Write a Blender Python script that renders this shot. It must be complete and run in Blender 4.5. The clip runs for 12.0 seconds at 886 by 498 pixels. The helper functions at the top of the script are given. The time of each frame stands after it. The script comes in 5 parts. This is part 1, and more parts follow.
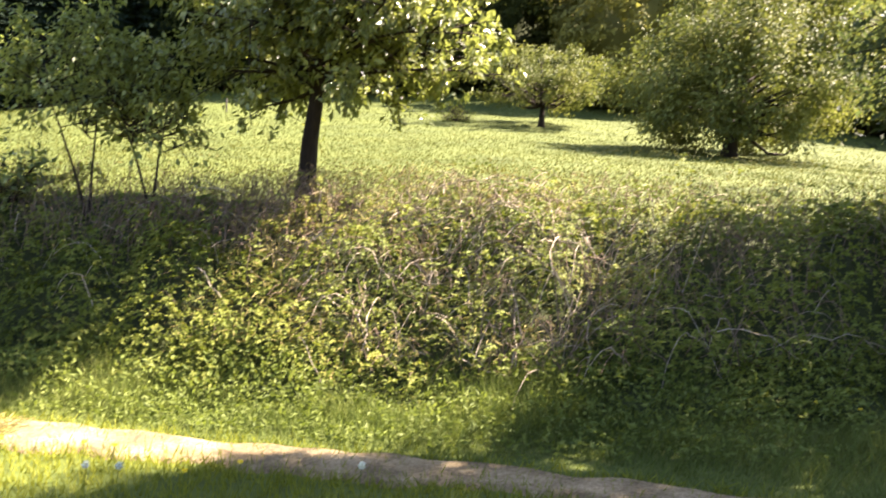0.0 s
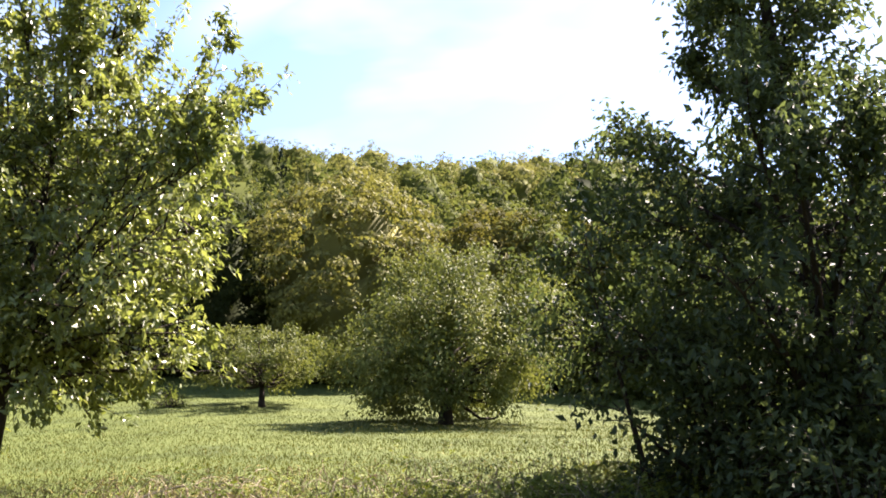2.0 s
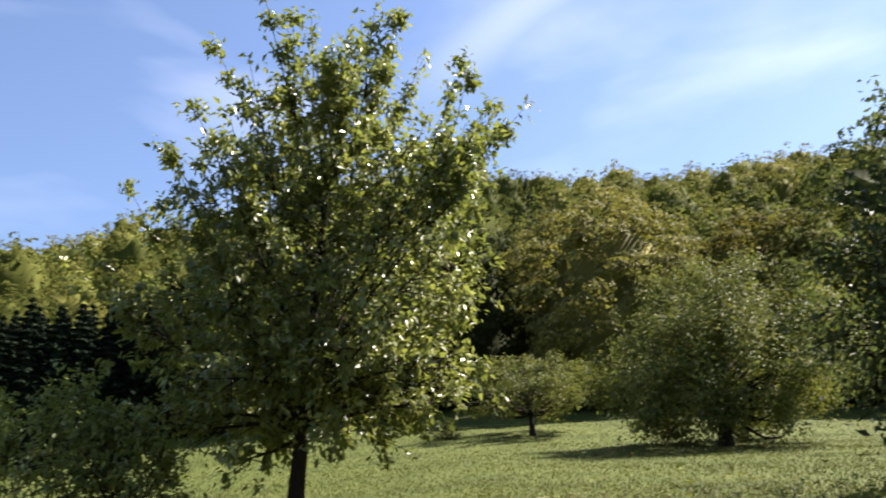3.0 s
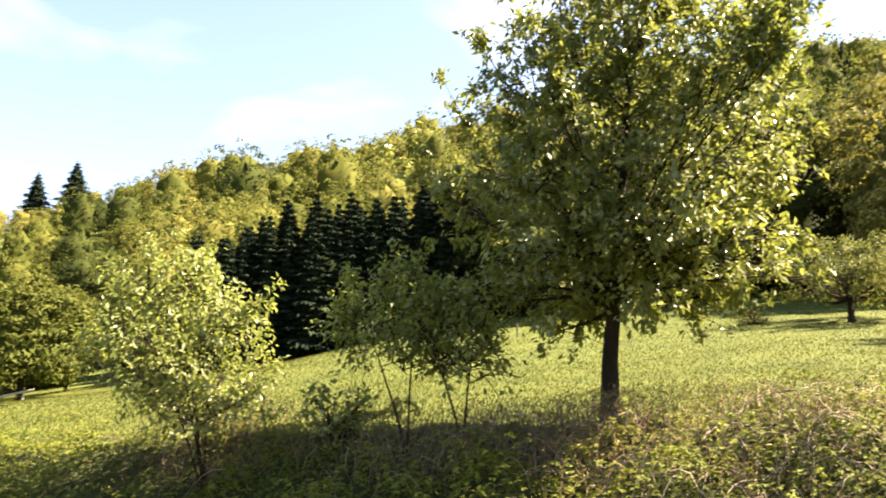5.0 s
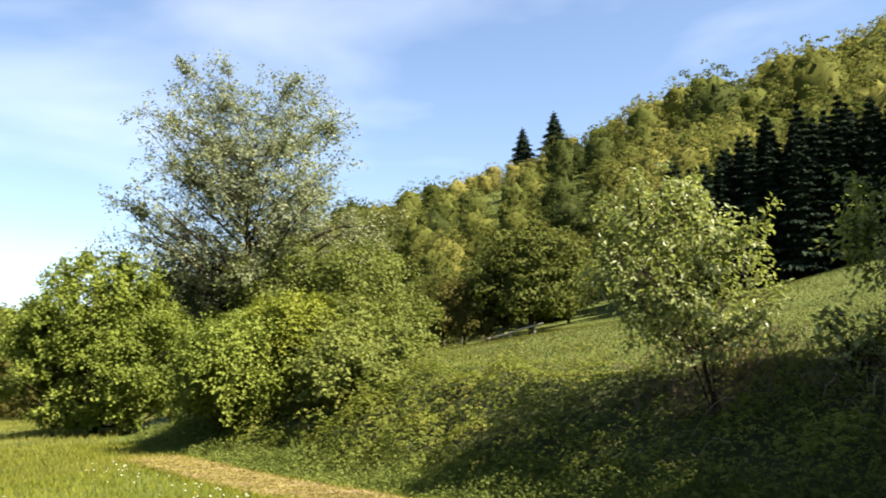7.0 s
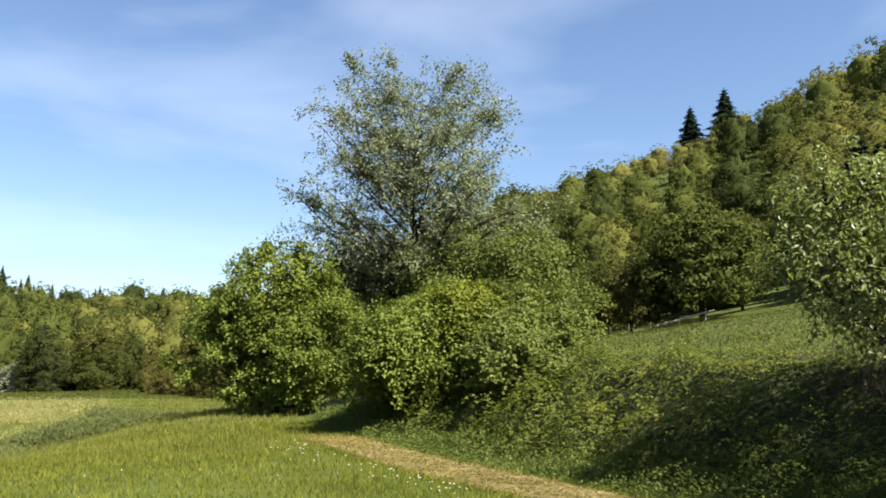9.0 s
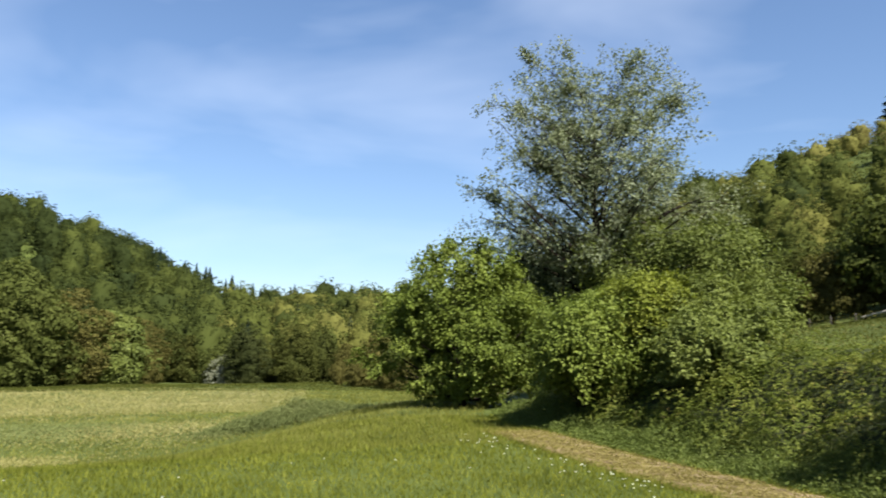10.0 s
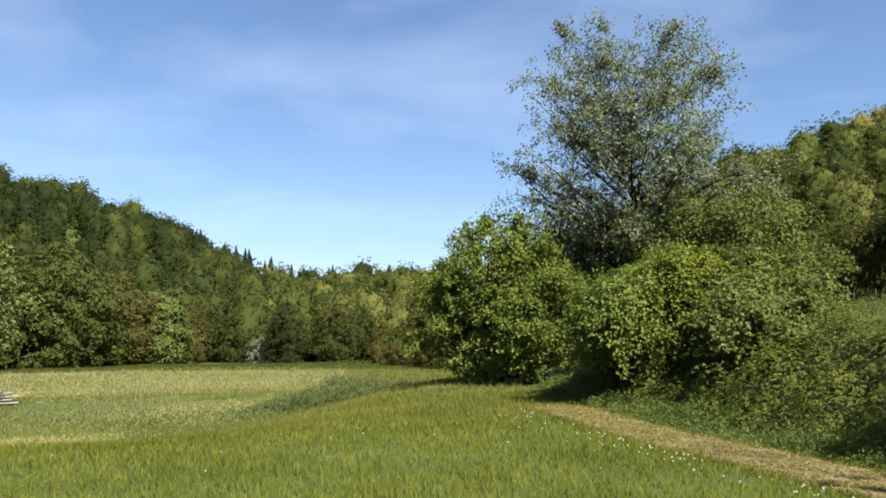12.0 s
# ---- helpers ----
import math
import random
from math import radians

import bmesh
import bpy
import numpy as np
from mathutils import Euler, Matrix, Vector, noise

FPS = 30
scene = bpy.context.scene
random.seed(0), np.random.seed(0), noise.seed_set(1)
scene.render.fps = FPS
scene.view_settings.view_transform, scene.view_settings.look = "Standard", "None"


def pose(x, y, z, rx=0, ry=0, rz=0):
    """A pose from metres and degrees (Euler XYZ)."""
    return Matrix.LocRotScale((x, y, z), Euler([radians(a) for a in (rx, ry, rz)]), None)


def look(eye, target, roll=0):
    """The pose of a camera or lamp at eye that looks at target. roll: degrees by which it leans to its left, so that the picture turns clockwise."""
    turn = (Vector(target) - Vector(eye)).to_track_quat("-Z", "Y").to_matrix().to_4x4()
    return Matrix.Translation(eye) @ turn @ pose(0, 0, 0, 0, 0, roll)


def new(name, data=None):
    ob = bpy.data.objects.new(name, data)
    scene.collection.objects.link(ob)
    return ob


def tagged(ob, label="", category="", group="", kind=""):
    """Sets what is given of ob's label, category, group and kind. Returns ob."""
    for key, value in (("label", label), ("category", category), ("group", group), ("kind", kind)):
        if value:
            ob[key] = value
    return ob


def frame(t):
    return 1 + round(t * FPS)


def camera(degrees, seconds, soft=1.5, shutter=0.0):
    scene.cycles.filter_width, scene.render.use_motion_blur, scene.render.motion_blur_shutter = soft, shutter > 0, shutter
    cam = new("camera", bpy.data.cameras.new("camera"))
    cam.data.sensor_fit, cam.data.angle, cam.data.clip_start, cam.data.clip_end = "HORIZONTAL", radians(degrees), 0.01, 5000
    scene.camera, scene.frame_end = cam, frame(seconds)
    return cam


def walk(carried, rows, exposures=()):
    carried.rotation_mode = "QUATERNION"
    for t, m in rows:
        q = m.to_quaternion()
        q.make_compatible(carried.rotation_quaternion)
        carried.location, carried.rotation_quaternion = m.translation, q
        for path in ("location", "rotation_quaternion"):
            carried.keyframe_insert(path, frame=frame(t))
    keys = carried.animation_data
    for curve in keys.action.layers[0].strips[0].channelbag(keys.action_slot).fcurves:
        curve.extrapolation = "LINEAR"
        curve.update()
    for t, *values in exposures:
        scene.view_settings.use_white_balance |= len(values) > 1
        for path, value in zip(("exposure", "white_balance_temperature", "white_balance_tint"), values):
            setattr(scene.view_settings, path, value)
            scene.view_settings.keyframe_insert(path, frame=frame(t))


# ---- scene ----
import itertools

cam = camera(55.2, 12.0, soft=1.75, shutter=0.25)
EYE = 1.6
# seconds, x, y, z from the first eye, yaw (left), pitch (up), roll
ROWS = [
    (0.0, 0.000, 0.000, 0.000, 0.00, -1.67, 2.05),
    (0.5, 0.065, -0.036, 0.038, -5.99, 2.88, 1.05),
    (1.0, 0.118, -0.049, 0.099, -13.31, 7.91, -0.85),
    (1.5, 0.115, -0.099, 0.132, -18.38, 13.72, -3.31),
    (2.0, 0.102, -0.061, 0.204, -18.83, 16.30, -4.07),
    (2.5, 0.061, -0.025, 0.227, -11.75, 19.12, -4.72),
    (3.0, 0.059, -0.010, 0.206, -1.28, 19.32, -4.63),
    (3.2, 0.058, -0.025, 0.197, 1.81, 18.96, -4.31),
    (4.8, -0.102, -0.110, 0.049, 18.14, 13.04, -1.05),
    (5.0, -0.128, -0.118, 0.051, 19.36, 12.66, -0.78),
    (5.5, -0.165, -0.120, 0.069, 30.55, 10.50, -0.44),
    (6.0, -0.186, -0.112, 0.069, 40.13, 9.04, -0.60),
    (6.5, -0.233, -0.116, 0.051, 45.40, 7.76, -1.00),
    (7.0, -0.313, -0.108, 0.073, 51.49, 8.40, -1.10),
    (7.5, -0.364, -0.105, 0.067, 56.34, 8.33, -0.23),
    (7.7, -0.387, -0.119, 0.082, 58.39, 7.91, -0.49),
    (9.3, -0.333, -0.165, 0.088, 65.08, 7.58, -0.31),
    (9.5, -0.342, -0.185, 0.095, 67.78, 7.42, -0.51),
    (10.0, -0.380, -0.231, 0.097, 74.70, 7.26, -0.26),
    (10.5, -0.410, -0.266, 0.087, 80.27, 7.18, 0.00),
    (11.0, -0.412, -0.247, 0.073, 79.09, 7.06, 0.39),
    (11.5, -0.403, -0.226, 0.068, 77.16, 7.16, -0.11),
    (12.0, -0.390, -0.208, 0.048, 77.21, 5.85, -0.74),
]
# seconds, stops, white balance
EXPOSURES = [(0, 3.58, 6850, 24), (0.5, 3.93, 6400, 25), (1, 3.78, 6350, 23), (1.5, 3.58, 6400, 22), (2, 2.88, 6500, 22), (2.5, 2.28, 6600, 20), (3.2, 2.12, 6350, 18), (4.8, 3.23, 7900, 19), (5, 3.23, 7900, 19), (5.5, 3.03, 7600, 17), (6.5, 2.50, 7200, 14), (7, 2.25, 6800, 13), (7.7, 1.95, 6450, 12), (9.3, 1.73, 6150, 12), (10.5, 1.50, 5900, 12), (12, 1.50, 5900, 12)]
walk(cam, [(t, pose(x, y, EYE + z, 0, 0, yaw) @ pose(0, 0, 0, 90 + pitch, 0, 0) @ pose(0, 0, 0, 0, 0, roll))
           for t, x, y, z, yaw, pitch, roll in ROWS], EXPOSURES)

# ---- daylight ----
SUN_AZ, SUN_EL = 66.5, 48.5  # degrees right of the first view, and up
world = bpy.data.worlds.new("sky")
scene.world = world
world.use_nodes = True
nt = world.node_tree
sky = nt.nodes.new("ShaderNodeTexSky")
sky.sky_type, sky.sun_disc = "NISHITA", False
sky.sun_elevation, sky.sun_rotation = radians(SUN_EL), radians(SUN_AZ)
sky.air_density, sky.dust_density, sky.ozone_density = 1.0, 0.5, 2.2
bg = nt.nodes["Background"]
bg.inputs["Strength"].default_value = 0.053
coord = nt.nodes.new("ShaderNodeTexCoord")
stretch = nt.nodes.new("ShaderNodeMapping")
stretch.inputs["Scale"].default_value = (1.6, 1.6, 5.0)
stretch.inputs["Rotation"].default_value = (0.25, 0.1, 0.4)
wisp = nt.nodes.new("ShaderNodeTexNoise")
wisp.inputs["Scale"].default_value, wisp.inputs["Detail"].default_value, wisp.inputs["Roughness"].default_value = 1.5, 4.0, 0.5
wisp.inputs["Distortion"].default_value = 0.4
ramp = nt.nodes.new("ShaderNodeMapRange")
ramp.inputs["From Min"].default_value, ramp.inputs["From Max"].default_value = 0.52, 0.85
ramp.inputs["To Max"].default_value = 0.24
cloud = nt.nodes.new("ShaderNodeMix")
cloud.data_type = "RGBA"
cloud.inputs["B"].default_value = (9.2, 9.5, 9.9, 1)
nt.links.new(coord.outputs["Generated"], stretch.inputs["Vector"])
nt.links.new(stretch.outputs["Vector"], wisp.inputs["Vector"])
nt.links.new(wisp.outputs["Fac"], ramp.inputs["Value"])
# one soft straight streak of cirrus
side = nt.nodes.new("ShaderNodeVectorMath")
along = nt.nodes.new("ShaderNodeVectorMath")
side.operation = along.operation = "DOT_PRODUCT"
one, two = Vector((0.066, 0.843, 0.534)), Vector((0.161, 0.797, 0.582))
side.inputs[1].default_value = one.cross(two).normalized()
along.inputs[1].default_value = two.lerp(one, -0.6).normalized()
thin = nt.nodes.new("ShaderNodeMapRange")
thin.inputs["From Min"].default_value, thin.inputs["From Max"].default_value, thin.inputs["To Min"].default_value, thin.inputs["To Max"].default_value = 0.0, 0.05, 0.17, 0.0
thin.interpolation_type = "SMOOTHSTEP"
size = nt.nodes.new("ShaderNodeMath")
size.operation = "ABSOLUTE"
ends = nt.nodes.new("ShaderNodeMapRange")
ends.inputs["From Min"].default_value, ends.inputs["From Max"].default_value = 0.955, 0.995
ends.interpolation_type = "SMOOTHSTEP"
streak = nt.nodes.new("ShaderNodeMath")
streak.operation = "MULTIPLY"
both = nt.nodes.new("ShaderNodeMath")
both.operation = "MAXIMUM"
for n in (side, along):
    nt.links.new(coord.outputs["Generated"], n.inputs[0])
nt.links.new(side.outputs["Value"], size.inputs[0])
nt.links.new(size.outputs["Value"], thin.inputs["Value"])
nt.links.new(along.outputs["Value"], ends.inputs["Value"])
nt.links.new(thin.outputs["Result"], streak.inputs[0])
nt.links.new(ends.outputs["Result"], streak.inputs[1])
nt.links.new(streak.outputs["Value"], both.inputs[0])
nt.links.new(ramp.outputs["Result"], both.inputs[1])
nt.links.new(both.outputs["Value"], cloud.inputs["Factor"])
nt.links.new(sky.outputs["Color"], cloud.inputs["A"])
nt.links.new(cloud.outputs["Result"], bg.inputs["Color"])

sun = new("sun", bpy.data.lights.new("sun", "SUN"))
sun.data.energy, sun.data.angle, sun.data.color = 5.0, radians(0.53), (1.0, 0.93, 0.80)
sx, sy = math.sin(radians(SUN_AZ)) * math.cos(radians(SUN_EL)), math.cos(radians(SUN_AZ)) * math.cos(radians(SUN_EL))
sun.matrix_world = look((60 * sx, 60 * sy, 60 * math.sin(radians(SUN_EL))), (0, 0, 0))

# ---- materials ----


def base_material(name):
    m = bpy.data.materials.new(name)
    m.use_nodes = True
    t = m.node_tree
    return m, t, t.nodes["Principled BSDF"], t.nodes["Material Output"]


def node(t, kind, **values):
    n = t.nodes.new(kind)
    for k, v in values.items():
        n.inputs[k.replace("_", " ")].default_value = v
    return n


def color_ramp(t, stops):
    n = t.nodes.new("ShaderNodeValToRGB")
    e = n.color_ramp.elements
    while len(e) < len(stops):
        e.new(0.5)
    for el, (p, c) in zip(e, stops):
        el.position, el.color = p, (*c, 1)
    return n


def leaf_material(name, stops, through_light=0.45, gloss=0.45, patch=0.35, shine=0.4, grain=0.55, whole=0.0, relief=0.0):
    """Leaves: each one of its own tone, with slow drifts of tone over the crown; part of the light passes through."""
    m, t, p, out = base_material(name)
    geo = t.nodes.new("ShaderNodeNewGeometry")
    tc = t.nodes.new("ShaderNodeTexCoord")
    nz = node(t, "ShaderNodeTexNoise", Scale=patch, Detail=3.0)
    t.links.new(tc.outputs["Object"], nz.inputs["Vector"])
    mix = t.nodes.new("ShaderNodeMath")
    mix.operation = "MULTIPLY_ADD"
    mix.inputs[1].default_value = grain
    t.links.new(geo.outputs["Random Per Island"], mix.inputs[0])
    half = t.nodes.new("ShaderNodeMapRange")
    half.inputs["From Min"].default_value, half.inputs["From Max"].default_value, half.inputs["To Max"].default_value = 0.3, 0.7, 1 - grain - whole
    t.links.new(nz.outputs["Fac"], half.inputs["Value"])
    t.links.new(half.outputs["Result"], mix.inputs[2])
    r = color_ramp(t, stops)
    if whole:
        own = t.nodes.new("ShaderNodeObjectInfo")
        add = t.nodes.new("ShaderNodeMath")
        add.operation = "MULTIPLY_ADD"
        add.inputs[1].default_value = whole
        t.links.new(own.outputs["Random"], add.inputs[0])
        t.links.new(mix.outputs["Value"], add.inputs[2])
        mix = add
    t.links.new(mix.outputs["Value"], r.inputs["Fac"])
    t.links.new(r.outputs["Color"], p.inputs["Base Color"])
    p.inputs["Roughness"].default_value = gloss
    p.inputs["Specular IOR Level"].default_value = shine
    tr = t.nodes.new("ShaderNodeBsdfTranslucent")
    if relief:
        fine = node(t, "ShaderNodeTexNoise", Scale=1.1, Detail=5.0, Roughness=0.75)
        t.links.new(tc.outputs["Object"], fine.inputs["Vector"])
        bp = node(t, "ShaderNodeBump", Strength=relief, Distance=1.1)
        t.links.new(fine.outputs["Fac"], bp.inputs["Height"])
        t.links.new(bp.outputs["Normal"], p.inputs["Normal"])
        t.links.new(bp.outputs["Normal"], tr.inputs["Normal"])
    warm = t.nodes.new("ShaderNodeMix")
    warm.data_type, warm.blend_type = "RGBA", "MULTIPLY"
    warm.inputs["Factor"].default_value = 1.0
    warm.inputs["B"].default_value = (1.25, 1.28, 0.85, 1)
    t.links.new(r.outputs["Color"], warm.inputs["A"])
    t.links.new(warm.outputs["Result"], tr.inputs["Color"])
    ms = t.nodes.new("ShaderNodeMixShader")
    ms.inputs["Fac"].default_value = through_light
    t.links.new(p.outputs["BSDF"], ms.inputs[1])
    t.links.new(tr.outputs["BSDF"], ms.inputs[2])
    t.links.new(ms.outputs["Shader"], out.inputs["Surface"])
    return m


def rough_material(name, stops, scale, rough=0.9, bump=0.4, fine=12.0, stretch=(1, 1, 1)):
    """Bark, soil, wood: tone by a coarse and a fine noise, relief by the fine one."""
    m, t, p, out = base_material(name)
    tc = t.nodes.new("ShaderNodeTexCoord")
    mp = t.nodes.new("ShaderNodeMapping")
    mp.inputs["Scale"].default_value = stretch
    t.links.new(tc.outputs["Object"], mp.inputs["Vector"])
    a = node(t, "ShaderNodeTexNoise", Scale=scale, Detail=5.0, Roughness=0.6)
    b = node(t, "ShaderNodeTexNoise", Scale=scale * fine, Detail=4.0, Roughness=0.65)
    t.links.new(mp.outputs["Vector"], a.inputs["Vector"])
    t.links.new(mp.outputs["Vector"], b.inputs["Vector"])
    mx = t.nodes.new("ShaderNodeMath")
    mx.operation = "MULTIPLY_ADD"
    mx.inputs[1].default_value = 0.45
    half = t.nodes.new("ShaderNodeMath")
    half.operation = "MULTIPLY"
    half.inputs[1].default_value = 0.55
    t.links.new(a.outputs["Fac"], half.inputs[0])
    t.links.new(b.outputs["Fac"], mx.inputs[0])
    t.links.new(half.outputs["Value"], mx.inputs[2])
    r = color_ramp(t, stops)
    t.links.new(mx.outputs["Value"], r.inputs["Fac"])
    t.links.new(r.outputs["Color"], p.inputs["Base Color"])
    p.inputs["Roughness"].default_value = rough
    p.inputs["Specular IOR Level"].default_value = 0.15
    bp = t.nodes.new("ShaderNodeBump")
    bp.inputs["Strength"].default_value = bump
    bp.inputs["Distance"].default_value = 0.03
    t.links.new(b.outputs["Fac"], bp.inputs["Height"])
    t.links.new(bp.outputs["Normal"], p.inputs["Normal"])
    return m


GROUND = rough_material("turf", [(0.34, (0.0261, 0.0351, 0.00567)), (0.5, (0.0544, 0.0703, 0.012)), (0.66, (0.078, 0.0902, 0.019))], 0.35, 0.95, 0.8, 40.0)
SOIL = rough_material("trodden_soil", [(0.38, (0.0756, 0.0518, 0.0275)), (0.5, (0.163, 0.119, 0.06)), (0.62, (0.272, 0.209, 0.119))], 2.2, 0.95, 0.9, 14.0)
BARK = rough_material("dark_bark", [(0.3, (0.010, 0.007, 0.005)), (0.55, (0.030, 0.021, 0.015)), (0.75, (0.075, 0.056, 0.040))], 4.0, 0.95, 0.9, 7.0, (1, 1, 0.25))
GREYBARK = rough_material("grey_bark", [(0.3, (0.022, 0.019, 0.015)), (0.55, (0.060, 0.053, 0.044)), (0.75, (0.14, 0.125, 0.105))], 4.0, 0.95, 0.8, 7.0, (1, 1, 0.25))
DRYWOOD = rough_material("weathered_dry_wood", [(0.3, (0.176, 0.136, 0.096)), (0.55, (0.32, 0.264, 0.192)), (0.75, (0.44, 0.384, 0.296))], 6.0, 0.9, 0.4, 6.0, (1, 1, 0.3))
PALEWOOD = rough_material("pale_sawn_wood", [(0.3, (0.17, 0.1445, 0.1105)), (0.55, (0.289, 0.2635, 0.221)), (0.75, (0.408, 0.3825, 0.34))], 3.0, 0.8, 0.3, 9.0, (0.3, 1, 1))
LEAF_NEAR = leaf_material("fruit_tree_leaf", [(0.0, (0.0538, 0.0711, 0.0184)), (0.5, (0.148, 0.168, 0.0434)), (1.0, (0.277, 0.282, 0.092))], 0.35, 0.36, 0.35, 0.5)
LEAF_SAP = leaf_material("young_leaf", [(0.0, (0.0725, 0.0954, 0.0292)), (0.5, (0.175, 0.204, 0.0581)), (1.0, (0.316, 0.333, 0.12))], 0.41, 0.42, 0.35, 0.35)
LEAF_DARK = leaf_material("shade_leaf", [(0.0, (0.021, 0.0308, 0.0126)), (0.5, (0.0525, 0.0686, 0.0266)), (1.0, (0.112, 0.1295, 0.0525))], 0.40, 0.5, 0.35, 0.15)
LEAF_SILVER = leaf_material("silvery_leaf", [(0.0, (0.0534, 0.0626, 0.0276)), (0.5, (0.133, 0.152, 0.0718)), (1.0, (0.285, 0.308, 0.184))], 0.30, 0.55, 0.35, 0.2)
LEAF_MAPLE = leaf_material("fresh_leaf", [(0.0, (0.0541, 0.0728, 0.0116)), (0.5, (0.114, 0.144, 0.0216)), (1.0, (0.189, 0.218, 0.0414))], 0.32, 0.6, 0.45, 0.1, 0.3)
LEAF_GOLD = leaf_material("yellow_green_leaf", [(0.0, (0.068, 0.0834, 0.0111)), (0.5, (0.136, 0.157, 0.0186)), (1.0, (0.225, 0.23, 0.0325))], 0.32, 0.6, 0.45, 0.1, 0.3)
LEAF_OLIVE = leaf_material("olive_leaf", [(0.0, (0.0579, 0.0744, 0.0158)), (0.5, (0.109, 0.13, 0.0272)), (1.0, (0.177, 0.201, 0.0487))], 0.32, 0.6, 0.45, 0.1, 0.3)
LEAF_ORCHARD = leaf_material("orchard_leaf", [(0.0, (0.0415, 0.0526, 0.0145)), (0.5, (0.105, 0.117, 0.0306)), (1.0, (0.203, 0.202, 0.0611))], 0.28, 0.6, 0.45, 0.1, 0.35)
LEAF_BRAMBLE = leaf_material("bramble_leaf", [(0.0, (0.0332, 0.0486, 0.00658)), (0.42, (0.0904, 0.112, 0.0158)), (0.78, (0.165, 0.176, 0.0313)), (1.0, (0.199, 0.145, 0.0428))], 0.34, 0.6, 0.9, 0.1, 0.4)
LEAF_WOODGOLD = leaf_material("golden_spring_leaf", [(0.0, (0.0828, 0.0792, 0.023)), (0.5, (0.1368, 0.1282, 0.036)), (1.0, (0.2016, 0.1886, 0.0576))], 0.30, 0.7, 0.30, 0.08, 0.25)
WOODS = [leaf_material("woods_green", [(0.0, (0.0302, 0.0361, 0.00847)), (0.5, (0.0529, 0.0592, 0.0131)), (1.0, (0.0809, 0.0824, 0.0185))], 0.32, 0.8, 0.25, 0.05, 0.25, 0.35),
         leaf_material("woods_olive", [(0.0, (0.0529, 0.05, 0.0131)), (0.5, (0.0832, 0.0763, 0.0193)), (1.0, (0.119, 0.106, 0.0289))], 0.32, 0.8, 0.25, 0.05, 0.25, 0.35),
         leaf_material("woods_bright", [(0.0, (0.044, 0.0539, 0.012)), (0.5, (0.0685, 0.0801, 0.018)), (1.0, (0.101, 0.108, 0.0262))], 0.32, 0.8, 0.25, 0.05, 0.25, 0.35),
         leaf_material("woods_dark", [(0.0, (0.019, 0.0246, 0.00769)), (0.5, (0.0324, 0.0391, 0.0112)), (1.0, (0.0515, 0.0565, 0.0162))], 0.30, 0.8, 0.25, 0.05, 0.25, 0.35)]
PALELEAF = leaf_material("pale_unfolding_leaf", [(0.0, (0.12, 0.126, 0.078)), (0.5, (0.18, 0.186, 0.12)), (1.0, (0.252, 0.252, 0.18))], 0.35, 0.7, 0.3, 0.1, 0.3)


def woods_material():
    """Mixed woods: each tree of its own spring tone, from dark green through gold to light brown, each spray a little off it."""
    m, t, p, out = base_material("mixed_woods")
    tone = t.nodes.new("ShaderNodeAttribute")
    tone.attribute_name = "tone"
    geo = t.nodes.new("ShaderNodeNewGeometry")
    own = t.nodes.new("ShaderNodeMath")
    own.operation = "MULTIPLY_ADD"
    own.inputs[1].default_value = 0.06
    t.links.new(geo.outputs["Random Per Island"], own.inputs[0])
    t.links.new(tone.outputs["Fac"], own.inputs[2])
    r = color_ramp(t, [(0.0, (0.0207, 0.0300, 0.0092)), (0.22, (0.0483, 0.0600, 0.0138)), (0.42, (0.0805, 0.0936, 0.0196)), (0.58, (0.1207, 0.1224, 0.0276)), (0.76, (0.1633, 0.1560, 0.0391)), (0.90, (0.1403, 0.1200, 0.0414)), (1.0, (0.1058, 0.0840, 0.0345))])
    t.links.new(own.outputs["Value"], r.inputs["Fac"])
    t.links.new(r.outputs["Color"], p.inputs["Base Color"])
    p.inputs["Roughness"].default_value, p.inputs["Specular IOR Level"].default_value = 0.8, 0.05
    tr = t.nodes.new("ShaderNodeBsdfTranslucent")
    t.links.new(r.outputs["Color"], tr.inputs["Color"])
    ms = t.nodes.new("ShaderNodeMixShader")
    ms.inputs["Fac"].default_value = 0.42
    t.links.new(p.outputs["BSDF"], ms.inputs[1])
    t.links.new(tr.outputs["BSDF"], ms.inputs[2])
    t.links.new(ms.outputs["Shader"], out.inputs["Surface"])
    return m


MIXED = woods_material()
NEEDLE = leaf_material("needles", [(0.0, (0.0064, 0.0112, 0.0072)), (0.5, (0.0144, 0.0232, 0.0144)), (1.0, (0.0288, 0.0416, 0.024))], 0.04, 0.9, 0.2, 0.02)
GRASS = leaf_material("grass_blade", [(0.0, (0.0682, 0.0821, 0.0109)), (0.5, (0.14, 0.154, 0.019)), (1.0, (0.225, 0.226, 0.0408))], 0.42, 0.7, 0.5, 0.05)
MEADOW = leaf_material("meadow_blade", [(0.0, (0.0306, 0.0371, 0.0059)), (0.5, (0.057, 0.0637, 0.011)), (1.0, (0.0914, 0.0943, 0.0201))], 0.24, 0.8, 0.5, 0.06, 0.3)
TALLGRASS = leaf_material("tall_grass_blade", [(0.0, (0.0344, 0.0538, 0.0101)), (0.5, (0.0793, 0.104, 0.0224)), (1.0, (0.152, 0.163, 0.0477))], 0.22, 0.7, 0.5, 0.05)
